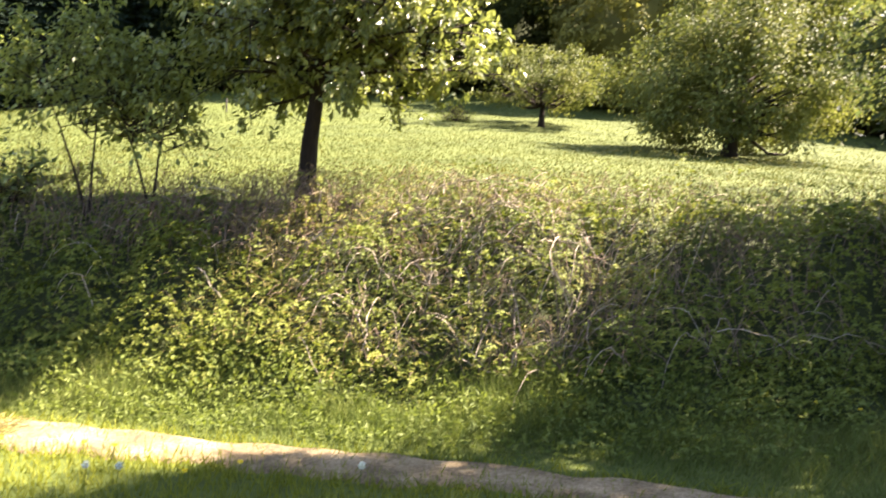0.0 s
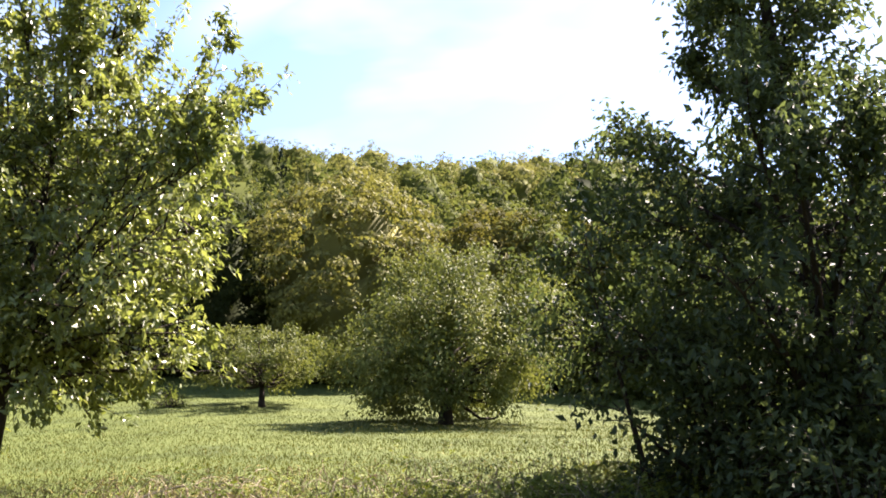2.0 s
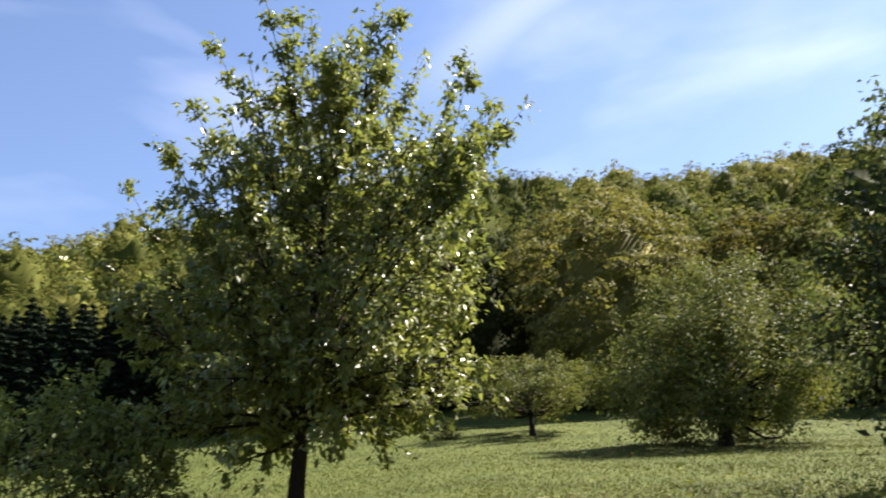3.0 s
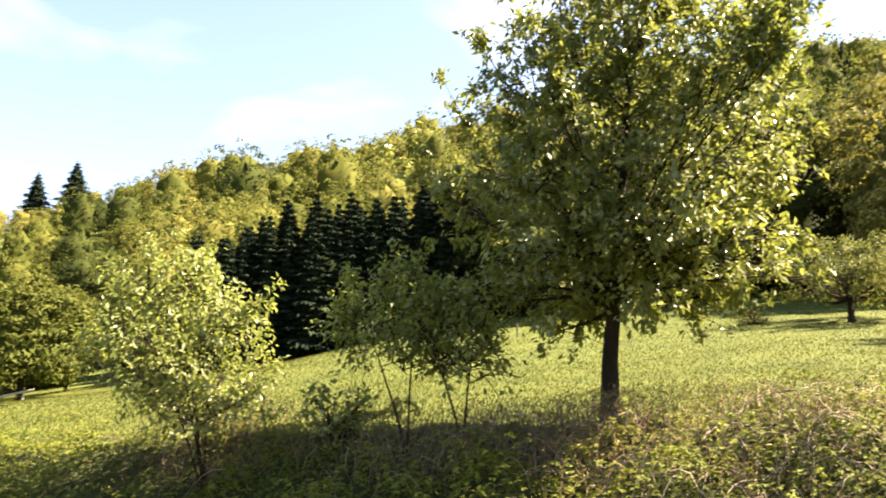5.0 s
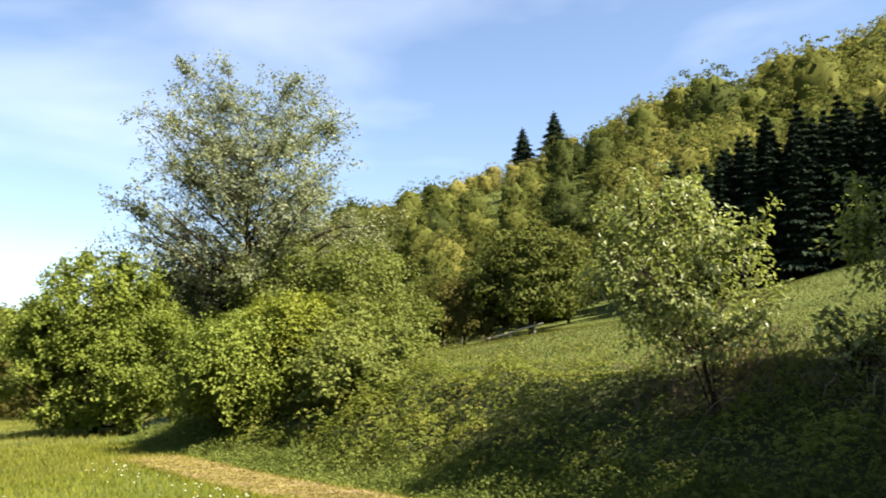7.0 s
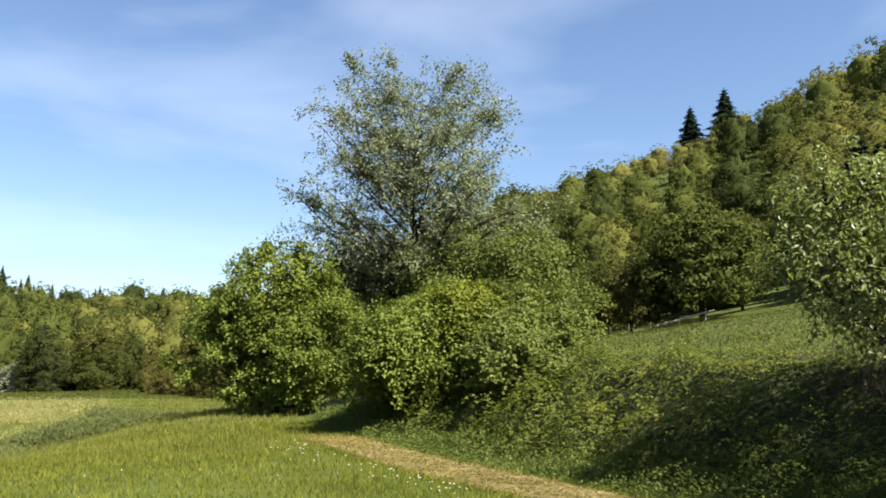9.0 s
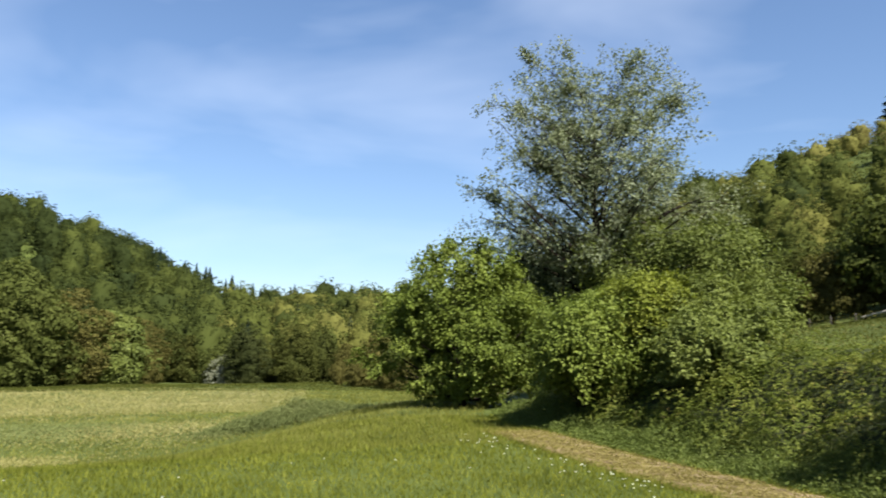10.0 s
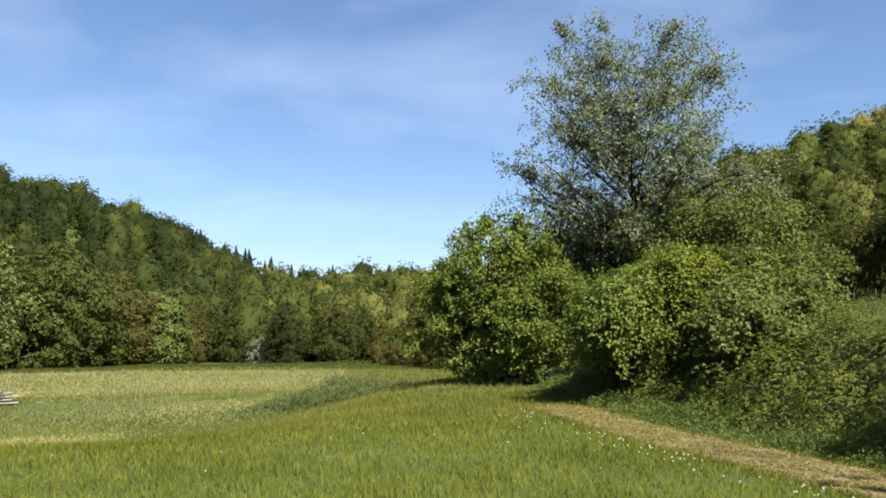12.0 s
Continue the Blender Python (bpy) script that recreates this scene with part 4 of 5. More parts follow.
rng = np.random.default_rng(100)
x, y, d = scatter(250000, -34, 114, 3.0, 25, rng, 1.1)
s = path_edge(x) - y
keep = (s > path_wide(x) - 0.05 + 0.12 * rng.normal(size=len(x))) | (x < -18.2) & (s > -0.2)
x, y, d = x[keep], y[keep], d[keep]
blades("lawn_grass", x, y, (0.05 + 0.10 * rng.random(len(x))) * (0.85 + 0.35 * waves(x, y, 0.8)), 0.005 + 0.0009 * d, GRASS, "short green lawn grass in sun and shade", rng)
x = 9 - 36 * rng.random(110000) ** 1.2
y = path_edge(x) + 0.02 + (1.9 + path_far(x) - path_edge(x)) * rng.random(len(x)) ** 1.1
e = np.clip((y - path_edge(x)) / 1.0, 0.22, 1) * np.clip(0.75 + 0.8 * waves(x, y, 0.35), 0.25, 1.6)
blades("verge_grass", x, y, (0.12 + 0.26 * rng.random(len(x))) * e, 0.004 + 0.0005 * np.hypot(x, y), TALLGRASS, "tall lush grass on the verge below the bank", rng, 0.5)
x, y, d = scatter(230000, -46, 64, 10.0, 70, rng, 1.5)
keep = (y - path_far(x) > 3.6) & (y > 8)
x, y, d = x[keep], y[keep], d[keep]
blades("meadow_grass", x, y, 0.035 + 0.06 * rng.random(len(x)), 0.005 + 0.0006 * d, MEADOW, "sunlit grass of the rising meadow", rng)
x, y, d = scatter(190000, 66, 116, 17, 150, rng, 1.2)
keep = (y < path_far(x) - path_wide(x)) | (x < -36) | (x < -18.2) & (y < path_far(x))
x, y, d = x[keep], y[keep], d[keep]
az = np.degrees(np.arctan2(-x, y))
far = d > 100 + 8 * waves(x, y, 11)
share = np.where(d > 64, 0.95 * sstep((az - 82) / 7), 0.42 * (waves(x, y, 5) > -0.1))
pale = (d > 38) & ~far & (rng.random(len(x)) < share)
blades("lower_meadow_grass", x[far], y[far], 0.12 + 0.12 * rng.random(far.sum()), 0.006 + 0.0009 * d[far], MEADOW, "green grass along the foot of the woods", rng)
rest = ~pale & ~far
blades("lower_meadow_grass", x[rest], y[rest], (0.06 + 0.09 * rng.random(rest.sum())) * (1 + 0.010 * d[rest]), 0.006 + 0.0007 * d[rest], LOWMEADOW, "yellow-green grass of the lower meadow", rng)
blades("flowering_grass", x[pale], y[pale], 0.10 + 0.12 * rng.random(pale.sum()), 0.009 + 0.0007 * d[pale], HAY, "pale flowering grass of the lower meadow", rng)

MOUNDS = [(8 - 33 * rng.random(), 1.2 + 3.2 * rng.random(), 0.26 + 0.60 * rng.random() ** 1.4, 0.22 + 0.62 * rng.random()) for i in range(200)]


def thicket(x, s):
    """Height of the bramble cover: overlapping mounds, low along the bank's foot and upper edge."""
    h, steep, lx, ls = np.full(len(x), 0.05), np.zeros(len(x)), np.zeros(len(x)), np.zeros(len(x))
    for mx, ms, mr, mh in MOUNDS:
        near = np.clip(1 - ((x - mx) ** 2 + (s - ms) ** 2) / mr ** 2, 0, 1)
        top = mh * np.sqrt(near)
        over = top > h
        h = np.where(over, top, h)
        steep = np.where(over, mh / (mr ** 2 * np.sqrt(near) + 0.15), steep)
        lx, ls = np.where(over, x - mx, lx), np.where(over, s - ms, ls)
    edge = 0.10 + 0.26 * sstep((x + 1.2) / 2) + 0.60 * np.exp(-((x + 4.4) / 1.3) ** 2)
    return h * sstep((s - 0.8) / 1.0) * (1 - (1 - edge) * sstep((s - 2.8) / 1.0)), np.stack([lx * steep, ls * steep], -1)


x = 8 - 33 * rng.random(62000) ** 1.15
s = 1.2 + 3.4 * rng.random(len(x))
depth = np.where(rng.random(len(x)) < 0.78, 1 - 0.2 * rng.random(len(x)), rng.random(len(x)))
z, lie = thicket(x, s)
keep = (z > 0.12) | (rng.random(len(x)) < 0.35)
x, s, z, lie, depth = x[keep], s[keep], z[keep], lie[keep], depth[keep]
z = z * depth
# arching sprays that stand out of the cover
tx, ts = np.repeat(8 - 33 * rng.random(1500), 7), np.repeat(1.4 + 2.3 * rng.random(1500), 7)
u, ta, tl = np.tile(np.linspace(0.15, 1, 7), 1500), np.repeat(rng.random(1500) * 6.28, 7), np.repeat(0.2 + 0.40 * rng.random(1500), 7)
z = np.concatenate([z, thicket(tx, ts)[0] * 0.9 + tl * 0.75 * np.sin(u * 2.3)])
lie = np.concatenate([lie, np.zeros((len(tx), 2))])
x, s = np.concatenate([x, tx + np.cos(ta) * tl * u * 0.8]), np.concatenate([s, ts + np.sin(ta) * tl * u * 0.8])
y = path_far(x) + s
z = z + land(x, y) + 0.03
n = len(x)
# three leaflets to a leaf, spread flat to the cover's face
face = unit(np.concatenate([np.clip(lie, -2, 2) + [0, -0.4], np.ones((n, 1))], 1) + 0.3 * rng.normal(size=(n, 3)))
fore = unit(np.cross(face, rng.normal(size=(n, 3))))
aside = np.cross(face, fore)
ln = 0.028 + 0.026 * rng.random(n) + 0.0004 * np.hypot(x, y)
leaflets = [kites(np.stack([x, y, z], -1), fore * c + aside * w + face * (-0.15), ln * k, ln * k * 0.72, 0.1, rng, facing=face) for c, w, k in ((1, 0, 1.0), (-0.25, 1, 0.85), (-0.25, -1, 0.85))]
tagged(new("bramble_thicket", solid("bramble_thicket", *join(leaflets), LEAF_BRAMBLE)), "dense bramble and weed cover on the bank", "brambles", kind="stuff")

# broad-leaved weeds among the meadow grass
WEED = leaf_material("weed_leaf", [(0.0, (0.0443, 0.0466, 0.0077)), (0.5, (0.0762, 0.0729, 0.0129)), (1.0, (0.127, 0.113, 0.0279))], 0.26, 0.65, 0.3, 0.08)
x, y, d = scatter(12000, -46, 64, 10.5, 40, rng, 1.3)
keep = (y - path_far(x) > 4.2) & (waves(x, y, 1.6) > -0.6)
x, y, d = x[keep], y[keep], d[keep]
n = len(x)
ln = 0.035 + 0.035 * rng.random(n) + 0.0006 * d
v, f = kites(np.stack([x, y, land(x, y) + 0.12 + 0.2 * rng.random(n)], -1), np.stack([rng.normal(size=n), rng.normal(size=n), 0.2 + 0.5 * rng.random(n)], -1), ln, ln * 0.45, 0.1, rng, facing=np.array([[0, -0.3, 1.0]]))
tagged(new("meadow_weeds", solid("meadow_weeds", v, f, WEED)), "pale broad-leaved weeds in the meadow", "weeds", kind="stuff")

# short tufts along both edges of the path
x = np.repeat(6 - 30 * rng.random(6000), 2)
y = path_edge(x) - np.tile([0.0, 1.0], 6000) * path_wide(x) + rng.normal(size=len(x)) * 0.12
blades("edge_grass", x, y, 0.03 + 0.09 * rng.random(len(x)), 0.007 + 0.0009 * np.hypot(x, y), GRASS, "short tufts of grass along the path", rng, 0.6)

# green regrowth on the path's far stretch
x = -5 - 14.5 * rng.random(22000) ** 0.7
y = path_edge(x) - path_wide(x) * rng.random(len(x))
blades("path_grass", x, y, 0.02 + 0.06 * rng.random(len(x)), 0.008 + 0.0009 * np.hypot(x, y), DRYGRASS, "sparse yellowish grass on the trodden path", rng, 0.7)

# dry clippings on the path
x = -3 - 15.5 * rng.random(26000)
y = path_edge(x) - path_wide(x) * rng.random(len(x))
n = len(x)
v, f = kites(np.stack([x, y, land(x, y) + 0.03], -1), np.stack([rng.normal(size=n), 0.5 * rng.normal(size=n), 0.15 * rng.random(n)], -1), 0.05 + 0.07 * rng.random(n), 0.006 + 0.0006 * np.hypot(x, y), 0.05, rng, facing=np.array([[0, 0, 1.0]]))
STRAW = leaf_material("dry_straw", [(0.0, (0.13, 0.107, 0.0321)), (0.5, (0.199, 0.166, 0.0546)), (1.0, (0.275, 0.234, 0.0898))], 0.2, 0.8, 0.5, 0.1)
tagged(new("grass_clippings", solid("grass_clippings", v, f, STRAW)), "dry straw-coloured clippings on the path", "clippings", kind="stuff")
for count, d0, d1, power in ((50000, 0.15, 3.05, 0.55), (150000, 3.0, 12.0, 1.0)):
    x, y, d = scatter(count, 0, 360, d0, d1, rng, power)
    az = np.degrees(np.arctan2(-x, y))
    keep = (path_edge(x) - y > path_wide(x)) & ((d < 3.05) | (az > 114) | (az < -34))
    x, y, d = x[keep], y[keep], d[keep]
    blades("lawn_grass", x, y, (0.05 + 0.10 * rng.random(len(x))) * (0.85 + 0.35 * waves(x, y, 0.8)), 0.005 + 0.0009 * d, GRASS, "short green lawn grass in sun and shade", rng)

# leafy herbs on the verge
x = 9 - 34 * rng.random(48000) ** 1.2
y = path_far(x) + 0.25 + 1.7 * rng.random(len(x))
keep = waves(x, y, 0.3) > -0.5
x, y = x[keep], y[keep]
n = len(x)
z = land(x, y) + (0.05 + 0.36 * rng.random(n)) * np.clip((y - path_far(x)) / 1.0, 0.3, 1) * np.clip(0.75 + 0.5 * waves(x, y, 0.5), 0.3, 1.3)
ln = 0.028 + 0.045 * rng.random(n) + 0.0008 * np.hypot(x, y)
v, f = kites(np.stack([x, y, z], -1), rng.normal(size=(n, 3)) * [1, 1, 0.7] + [0, -0.2, 0.3], ln, ln * 0.42, 0.1, rng)
LEAF_HERB = leaf_material("herb_leaf", [(0.0, (0.0532, 0.0733, 0.014)), (0.5, (0.102, 0.128, 0.0262)), (1.0, (0.163, 0.187, 0.048))], 0.34, 0.6, 0.35, 0.1)
tagged(new("verge_herbs", solid("verge_herbs", v, f, LEAF_HERB)), "leafy green herbs among the verge grass", "weeds", kind="stuff")

# withered canes and dry grass in the thicket
parts = []
for i in range(330):
    x0 = 6 - 13 * rng.random()
    if rng.random() < 0.78:
        x0 = rng.normal() * 1.1 + 0.4
    y0 = float(path_far(x0)) + 1.7 + 3.0 * rng.random()
    a, ln, up = rng.random() * 6.28, 0.3 + 0.6 * rng.random(), 0.06 + 0.26 * rng.random()
    u = np.linspace(0, 1, 7)
    cx, cy = x0 + np.cos(a) * ln * u, y0 + np.sin(a) * ln * 0.7 * u
    cz = land(cx, cy) + thicket(cx, cy - path_far(cx))[0] * 0.7 + up * np.sin(np.pi * (0.1 + 0.85 * u))
    parts.append(tube(np.stack([cx, cy, cz], -1) + rng.normal(size=(7, 3)) * 0.012, np.linspace(0.0055, 0.0022, 7) * (0.6 + 0.7 * rng.random()), 3))
TWIG = rough_material("brown_twig", [(0.3, (0.07, 0.045, 0.030)), (0.55, (0.16, 0.11, 0.075)), (0.75, (0.27, 0.20, 0.14))], 6.0, 0.9, 0.3, 6.0)
bits = []
for i in range(1900):
    x0 = (-1.9, -3.9, -7.0, 0.4, 2.6)[i % 5] + rng.normal() * (0.8, 1.1, 0.7, 1.2, 1.4)[i % 5]
    y0 = float(path_far(x0)) + (2.7 + 1.6 * rng.random() if i % 5 < 3 else 1.7 + 2.2 * rng.random())
    a, ln = rng.random() * 6.28, 0.2 + 0.45 * rng.random()
    u = np.linspace(0, 1, 5)
    cx, cy = x0 + np.cos(a) * ln * u * 0.7, y0 + np.sin(a) * ln * u * 0.7
    cz = land(cx, cy) + 0.02 + thicket(cx, cy - path_far(cx))[0] * 0.6 + (0.2 + 0.3 * rng.random()) * np.sin(2.0 * u)
    bits.append(tube(np.stack([cx, cy, cz], -1) + rng.normal(size=(5, 3)) * 0.012, np.linspace(0.0045, 0.002, 5), 3))
tagged(new("dry_twigs", solid("dry_twigs", *join(bits), TWIG)), "brown dry twigs round the trunks on the bank", "twigs", kind="stuff")
tagged(new("withered_canes", solid("withered_canes", *join(parts), DRYWOOD)), "withered pale bramble canes on the bank", "brambles", kind="stuff")
x = np.concatenate([8 - 28 * rng.random(2500), rng.normal(size=3000) * 1.2 + 0.3, rng.normal(size=2000) * 0.55 - 1.7])
y = path_far(x) + 1.6 + 3.0 * rng.random(len(x))
n = len(x)
z = land(x, y) + 0.10 + 0.42 * rng.random(n)
v, f = kites(np.stack([x, y, z], -1), rng.normal(size=(n, 3)) * [1, 0.7, 0.6] + [0, -0.3, -0.4], 0.05 + 0.09 * rng.random(n), 0.003 + 0.003 * rng.random(n), 0.1, rng)
tagged(new("dry_grass", solid("dry_grass", v, f, STRAW)), "dry straw-coloured grass caught in the thicket", "grass", kind="stuff")


def dead_branch(x, y, rz, length, seed):
    """A fallen forked branch that rests on the thicket."""
    r = np.random.default_rng(seed)
    ob = thing("dead_branch", pose(x, y, float(land(x, y)) + 0.30, 0, 0, rz), "bleached dead branch lying on the brambles", "branch", "dead branches")
    u = np.linspace(0, 1, 9)
    limb = np.stack([length * u, 0.12 * np.sin(u * 4 + seed), 0.22 * np.sin(np.pi * u) - 0.15 * u], -1) + r.normal(size=(9, 3)) * 0.015
    part("limb", solid("limb", *tube(limb, np.linspace(0.010, 0.004, 9), 6), DRYWOOD, True), ob)
    for i in range(5):
        k = 2 + i
        d = unit(np.array([0.7, (-1) ** i * (0.4 + 0.5 * r.random()), 0.3 * r.normal()]))
        tw = limb[k] + np.outer(np.linspace(0, 1, 5), d) * length * (0.25 + 0.25 * r.random()) + r.normal(size=(5, 3)) * 0.012
        part("twig", solid("twig", *tube(tw, np.linspace(0.006, 0.0025, 5), 5), DRYWOOD, True), ob)


for x, y, rz, ln, seed in ((-0.5, 8.9, 50, 0.9, 1), (-0.1, 9.3, 15, 1.0, 2), (0.5, 8.9, -60, 0.8, 3), (0.2, 8.5, 100, 0.8, 4), (-1.4, 8.3, 30, 0.7, 5), (-2.3, 9.6, 160, 0.8, 6), (0.95, 8.4, -75, 0.7, 7)):
    dead_branch(x, y, rz, ln, seed)

# leaf litter and earth under the thicket, darkened for the shade in its gaps
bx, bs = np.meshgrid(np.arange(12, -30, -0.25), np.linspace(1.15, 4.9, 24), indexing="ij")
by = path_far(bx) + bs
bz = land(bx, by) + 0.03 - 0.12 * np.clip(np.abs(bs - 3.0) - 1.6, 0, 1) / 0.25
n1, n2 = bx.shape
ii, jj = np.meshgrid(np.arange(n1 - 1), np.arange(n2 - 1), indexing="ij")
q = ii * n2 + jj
SHADED_LITTER = rough_material("shaded_leaf_litter", [(0.3, (0.0135, 0.018, 0.006)), (0.55, (0.0375, 0.045, 0.0135)), (0.75, (0.075, 0.0788, 0.03))], 3.0, 0.95, 0.8, 14.0)
tagged(new("shaded_bank_litter", solid("shaded_bank_litter", np.stack([bx, by, bz], -1).reshape(-1, 3), np.stack([q, q + n2, q + n2 + 1, q + 1], -1).reshape(-1, 4), SHADED_LITTER, True)),
       "leaf litter and earth darkened for the brambles' shade", "bank", kind="structure")

# dandelions
WHITE = leaf_material("dandelion_down", [(0.0, (0.6, 0.6, 0.55)), (1.0, (0.8, 0.8, 0.76))], 0.4, 0.8)
YELLOW = leaf_material("yellow_petal", [(0.0, (0.75, 0.55, 0.02)), (1.0, (0.85, 0.70, 0.04))], 0.2, 0.6)
r = np.random.default_rng(130)
d0 = unit(r.normal(size=(90, 3)))
clock_mesh = solid("seed_head", *kites(d0 * 0.004, d0, 0.024, 0.011, 0.05, r), WHITE)
d1 = unit(r.normal(size=(60, 3)) * [1, 1, 0.35] + [0, 0, 0.25])
petal_mesh = solid("petals", *kites(d1 * 0.003, d1, 0.020, 0.006, 0.05, r), YELLOW)
stalk_mesh = solid("stalk", *tube([[0, 0, -0.03], [0.004, 0, 0.1], [0, 0.003, 0.2], [0.01, 0, 0.285]], [0.0035, 0.003, 0.0028, 0.0025], 5), TALLGRASS, True)


def dandelion(x, y, head, scale):
    ob = thing("dandelion", on_land(x, y, 0, scale), "white dandelion seed head in grass" if head is clock_mesh else "yellow dandelion flower in grass", "flower", "dandelions")
    part("stalk", stalk_mesh, ob)
    h = part("seed_head" if head is clock_mesh else "petals", head, ob)
    h.location = (0.01, 0, 0.29)


for x, y, k in ((-0.42, 4.72, 0), (-1.72, 4.55, 0), (-1.9, 4.55, 0), (-1.35, 4.5, 1), (-1.9, 4.95, 1), (-2.1, 5.0, 1), (-1.1, 4.7, 1), (-2.6, 5.0, 1), (3.3, 6.6, 1), (3.0, 6.7, 1)):
    dandelion(x, y, petal_mesh if k else clock_mesh, 0.9)
for i in range(70):
    x = (-8.2, -10.4, -13.0, -15.8)[i % 4] + 0.9 * r.normal()
    y = float(path_far(x) - path_wide(x)) - 0.1 - 0.8 * r.random() ** 2
    dandelion(x, y, clock_mesh, 0.36 + 0.2 * r.random())
for i in range(26):
    x, y = polar(58 + 48 * r.random(), 6.5 + 9 * r.random())
    if y < float(path_far(x) - path_wide(x)) - 0.2:
        dandelion(x, y, clock_mesh if r.random() < 0.5 else petal_mesh, 0.45)


# ---- timber things ----


def box(x0, x1, y0, y1, z0, z1, b=0.006):
    """A board with eased edges: corners of a bevelled box, hulled."""
    bm = bmesh.new()
    for sx in (x0, x1):
        for sy in (y0, y1):
            for sz in (z0, z1):
                bm.verts.new((sx, sy, sz))
    bmesh.ops.convex_hull(bm, input=bm.verts)
    bmesh.ops.dissolve_limit(bm, angle_limit=0.01, verts=bm.verts, edges=bm.edges)
    bmesh.ops.bevel(bm, geom=bm.edges[:], offset=b, segments=1, affect="EDGES")
    me = bpy.data.meshes.new("board")
    bm.to_mesh(me)
    bm.free()
    return me


def timber(name, mesh, material, parent, label=""):
    mesh.materials.append(material)
    return part(name, mesh, parent, label)


# barrier of a thin trunk on posts at the meadow's edge
x, y = polar(47.0, 66)
bar = thing("log_barrier", on_land(x, y, 38), "pale peeled log barrier on short posts", "fence")
part("log", solid("log", *tube([[-2.2, 0, 0.12], [-0.7, 0.03, 0.50], [0.7, 0, 0.86], [2.2, 0.02, 1.22]], [0.075, 0.08, 0.08, 0.07], 9), PALEWOOD, True), bar)
for px_, top in ((-0.4, 0.52), (1.5, 0.99)):
    part("post", solid("post", *tube([[px_, 0, -0.4], [px_, 0.01, 0.2], [px_ + 0.02, 0, top + 0.1], [px_ + 0.02, 0, top + 0.11]], [0.07, 0.065, 0.06, 0.01], 8), PALEWOOD, True), bar)
for az, d in ((49.2, 62), (50.6, 60), (51.8, 60), (14.6, 50)):
    x, y = polar(az, d)
    post = tagged(new("fence_post", solid("fence_post", *tube([[0, 0, -0.4], [0.01, 0, 0.35], [0.0, 0.01, 0.78], [0.0, 0.01, 0.80]], [0.05, 0.048, 0.044, 0.012], 8), GREYBARK, True)), "weathered wooden fence post in grass", "post", "fence posts")
    post.matrix_world = on_land(x, y)

# stack of pale boards and a plank deck by the low ground
x, y = polar(105.6, 57)
stack = thing("board_stack", on_land(x, y, 112, 1.14), "stack of pale sawn boards on bearers", "boards")
for i in range(4):
    b = timber("board", box(-3.4 + 0.3 * (i % 3), 1.6 - 0.35 * (i % 2), -0.5, 0.5, 0.14 + 0.17 * i, 0.20 + 0.17 * i), PALEWOOD, stack)
    b.rotation_euler = (0, 0, 0.05 * (i - 1.5))
for bx in (-2.6, -0.9, 0.9):
    timber("bearer", box(bx - 0.06, bx + 0.06, -0.40, 0.40, -0.1, 0.139), DRYWOOD, stack)
DECKWOOD = rough_material("brown_deck_wood", [(0.3, (0.13, 0.095, 0.058)), (0.55, (0.22, 0.165, 0.10)), (0.75, (0.33, 0.26, 0.17))], 3.0, 0.85, 0.3, 9.0, (0.3, 1, 1))
x, y = polar(106.9, 38)
deck = thing("plank_deck", on_land(x, y, 104), "low weathered plank deck with two short posts", "deck")
for i in range(9):
    timber("plank", box(-2.4, 1.4, -0.9 + 0.2 * i, -0.72 + 0.2 * i, 0.34, 0.39), DECKWOOD, deck)
for bx in (-2.0, -0.6, 1.0):
    timber("beam", box(bx - 0.07, bx + 0.07, -0.80, 0.80, -0.2, 0.338), GREYBARK, deck)
for bx, by in ((0.5, 0.75), (1.28, -0.6)):
    timber("post", box(bx - 0.045, bx + 0.045, by - 0.045, by + 0.045, 0.392, 0.80), PALEWOOD, deck)

# brush in the meadow, and the tree over the boards
x, y = polar(-0.5, 45)
tree("brush_heap", on_land(x, y), "dark heap of brushwood in the meadow", "brush", BARK, LEAF_BRAMBLE,
     grow(np.random.default_rng(140), 0.9, prof([(0, 0.9), (0.5, 0.9), (0.9, 0.2)]), 0.03, 9, 8, 500, 0.12, first=0.05, twig=0.35, stems=4))
for az, d, h, w, mat, seed in ((108.4, 53, 10.4, 4.2, LEAF_ORCHARD, 141), (116, 44, 7.5, 3.4, LEAF_MAPLE, 142)):
    x, y = polar(az, d)
    tree("field_tree", on_land(x, y), "spreading green tree at the low ground", "tree", BARK, mat,
         boughs(np.random.default_rng(seed), h, prof([(0, 0.5 * w), (0.3 * h, w), (0.5 * h, w), (0.8 * h, 0.7 * w), (h, 0.15 * w)]), 0.3 * h, 230, 0.85, 22000, 0.21, 0.6, trunk_r=0.22, first=0.12, wide=0.7, droop=0.6, ragged=0.3, dense=0.75, lobes=18, depth=0.34))

x, y, d = scatter(14000, 84, 113, 62, 104, rng, 1.1)
keep = waves(x, y, 9) + 0.5 * waves(x, y, 3) > -0.9
x, y, d = x[keep], y[keep], d[keep]
blades("flowering_grass", x, y, 0.10 + 0.13 * rng.random(len(x)), 0.012 + 0.0009 * d, HAY, "pale flowering grass of the lower meadow", rng)

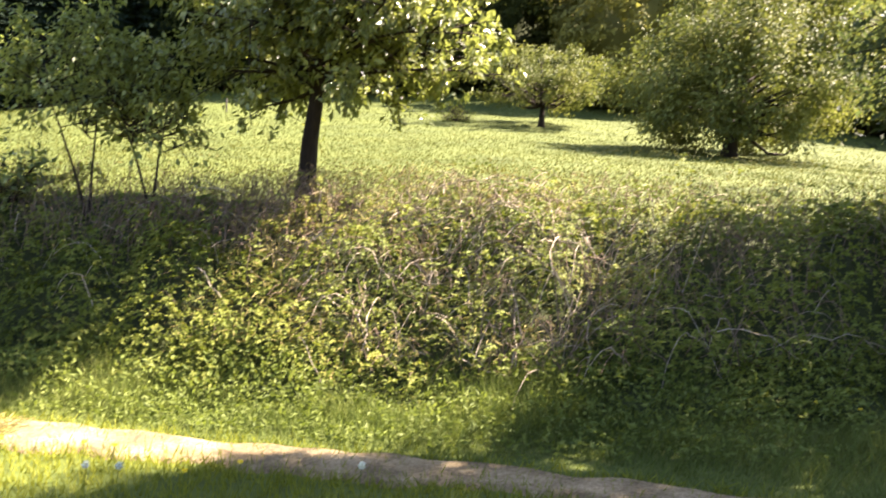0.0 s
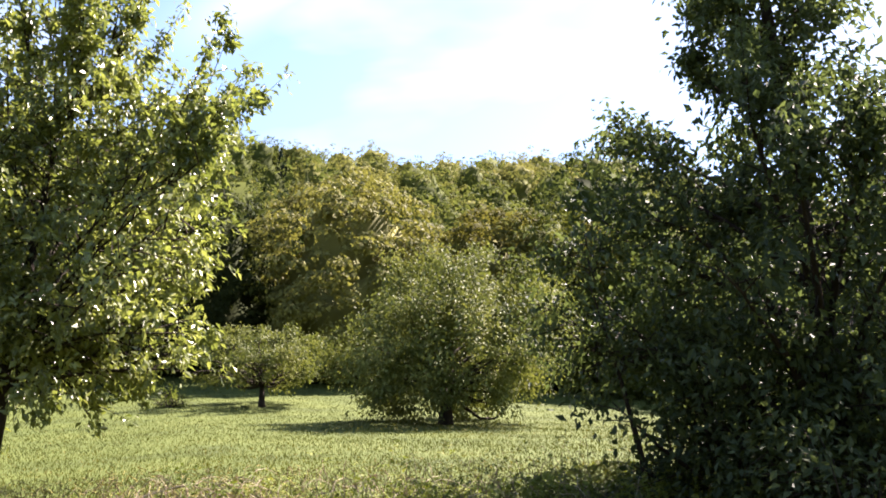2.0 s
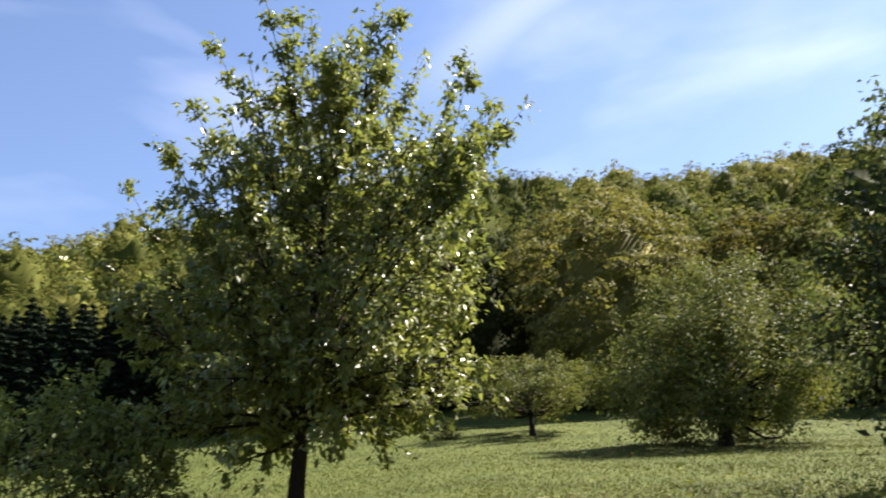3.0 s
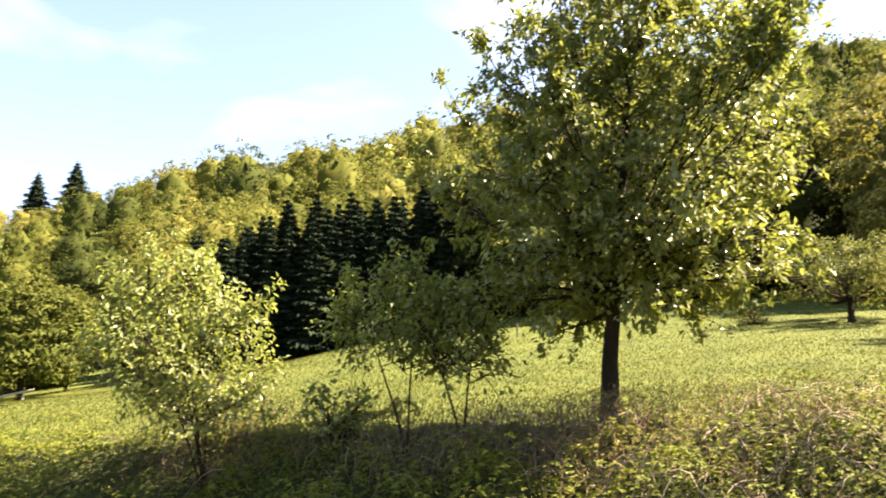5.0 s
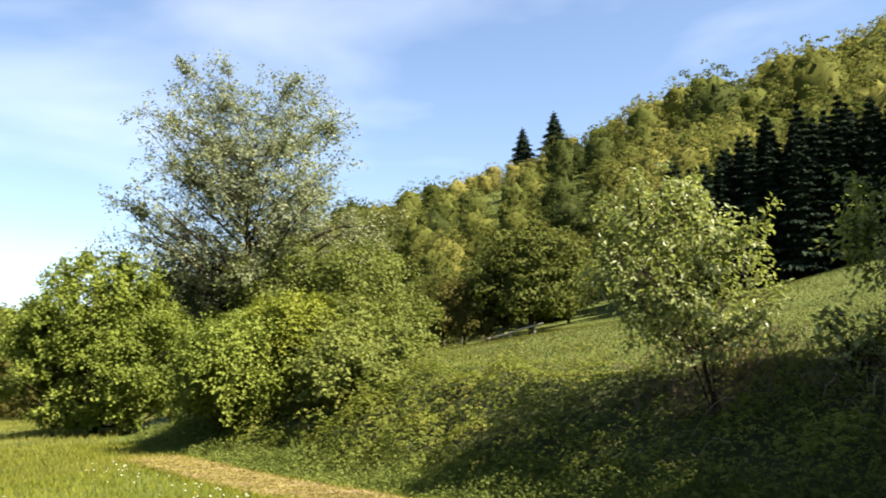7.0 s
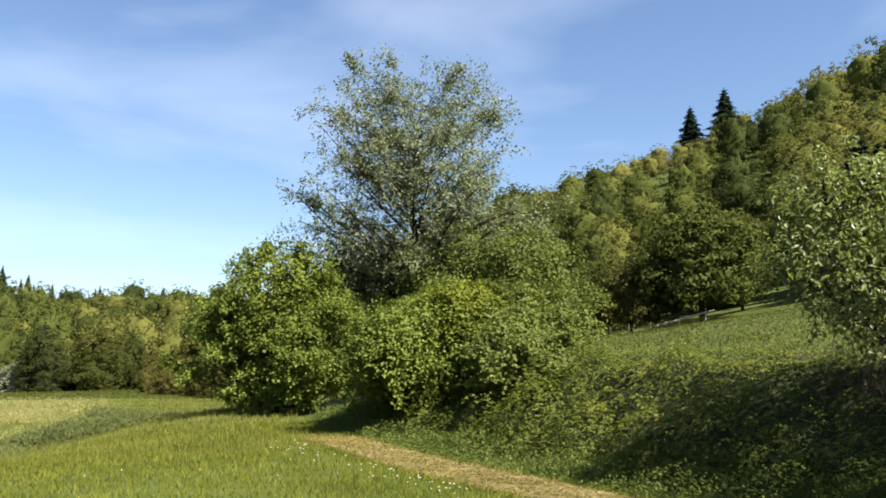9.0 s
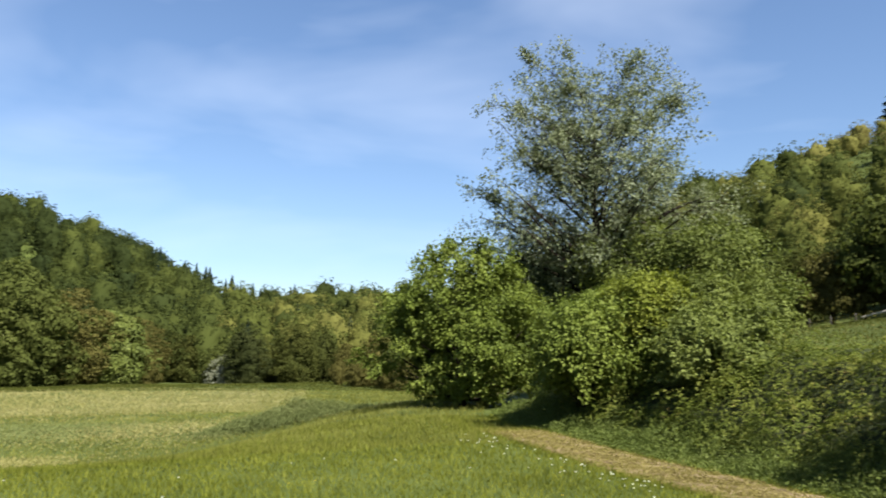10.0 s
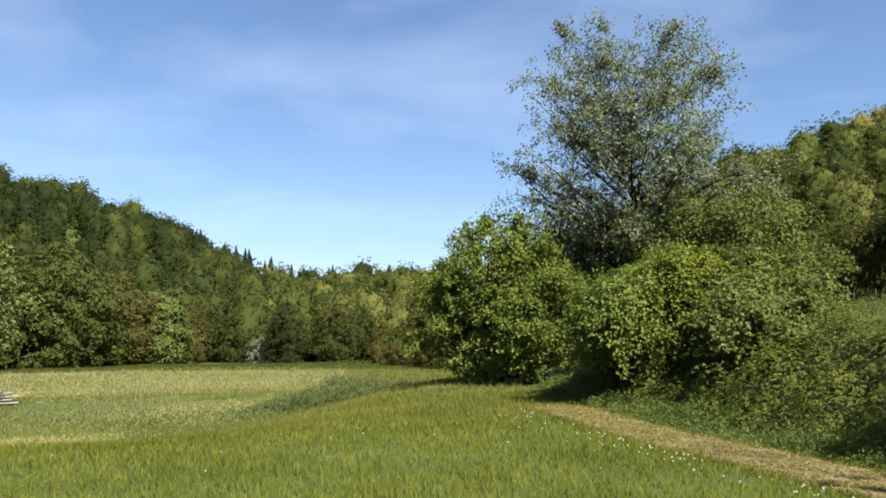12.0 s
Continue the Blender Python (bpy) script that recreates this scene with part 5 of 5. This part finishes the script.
# weeds and pale seeding grass in the hollow
HOLLOW = leaf_material("hollow_weed_leaf", [(0.0, (0.0898, 0.106, 0.0359)), (0.5, (0.137, 0.156, 0.0529)), (1.0, (0.194, 0.213, 0.0803))], 0.3, 0.7, 0.3, 0.05, 0.3)
for name, az, d, wide, deep, count, tall, mat, label in (("hollow_weeds", 100.5, 47, 3.6, 3.6, 6500, 0.5, HOLLOW, "grey-green weeds in the meadow's hollow"), ("seeding_grass", 104.5, 34, 2.4, 1.3, 2600, 0.30, HAY, "pale seeding grass beside the deck"),
                                                         ("seeding_grass", 95.0, 46, 3.0, 4.0, 3000, 0.30, HAY, "pale seeding grass in the lower meadow")):
    a = rng.normal(size=(count, 2))
    x0, y0 = polar(az, d)
    c, sn = math.cos(radians(az)), math.sin(radians(az))
    x, y = x0 - c * wide * a[:, 0] - sn * deep * a[:, 1], y0 - sn * wide * a[:, 0] + c * deep * a[:, 1]
    z = land(x, y) + tall * rng.random(count) * np.exp(-0.25 * (a ** 2).sum(1))
    v, f = kites(np.stack([x, y, z], -1), rng.normal(size=(count, 3)) * [0.6, 0.6, 0.4] + [0, 0, 0.6], 0.15, 0.04, 0.1, rng, facing=np.array([[0.4, 0.2, 0.6]]))
    tagged(new(name, solid(name, v, f, mat)), label, "weeds", kind="stuff")

# rushes in the hollow
a = rng.normal(size=(11000, 2))
x0, y0 = polar(85.6, 42)
x, y = x0 + a[:, 0] * 1.5, y0 + a[:, 1] * 1.8
top = 1.05 * np.exp(-0.3 * (a ** 2).sum(1)) * (0.7 + 0.5 * waves(x, y, 0.5))
n = len(x)
v, f = kites(np.stack([x, y, land(x, y) + np.clip(top, 0.05, 1.2) * rng.random(n) ** 0.5], -1), rng.normal(size=(n, 3)) * [0.6, 0.6, 0.5] + [0, 0, 0.5], 0.24, 0.035, 0.1, rng, facing=np.array([[0.4, 0.2, 0.6]]))
tagged(new("rushes", solid("rushes", v, f, HOLLOW)), "grey-green rushes in the hollow", "rushes", kind="stuff")
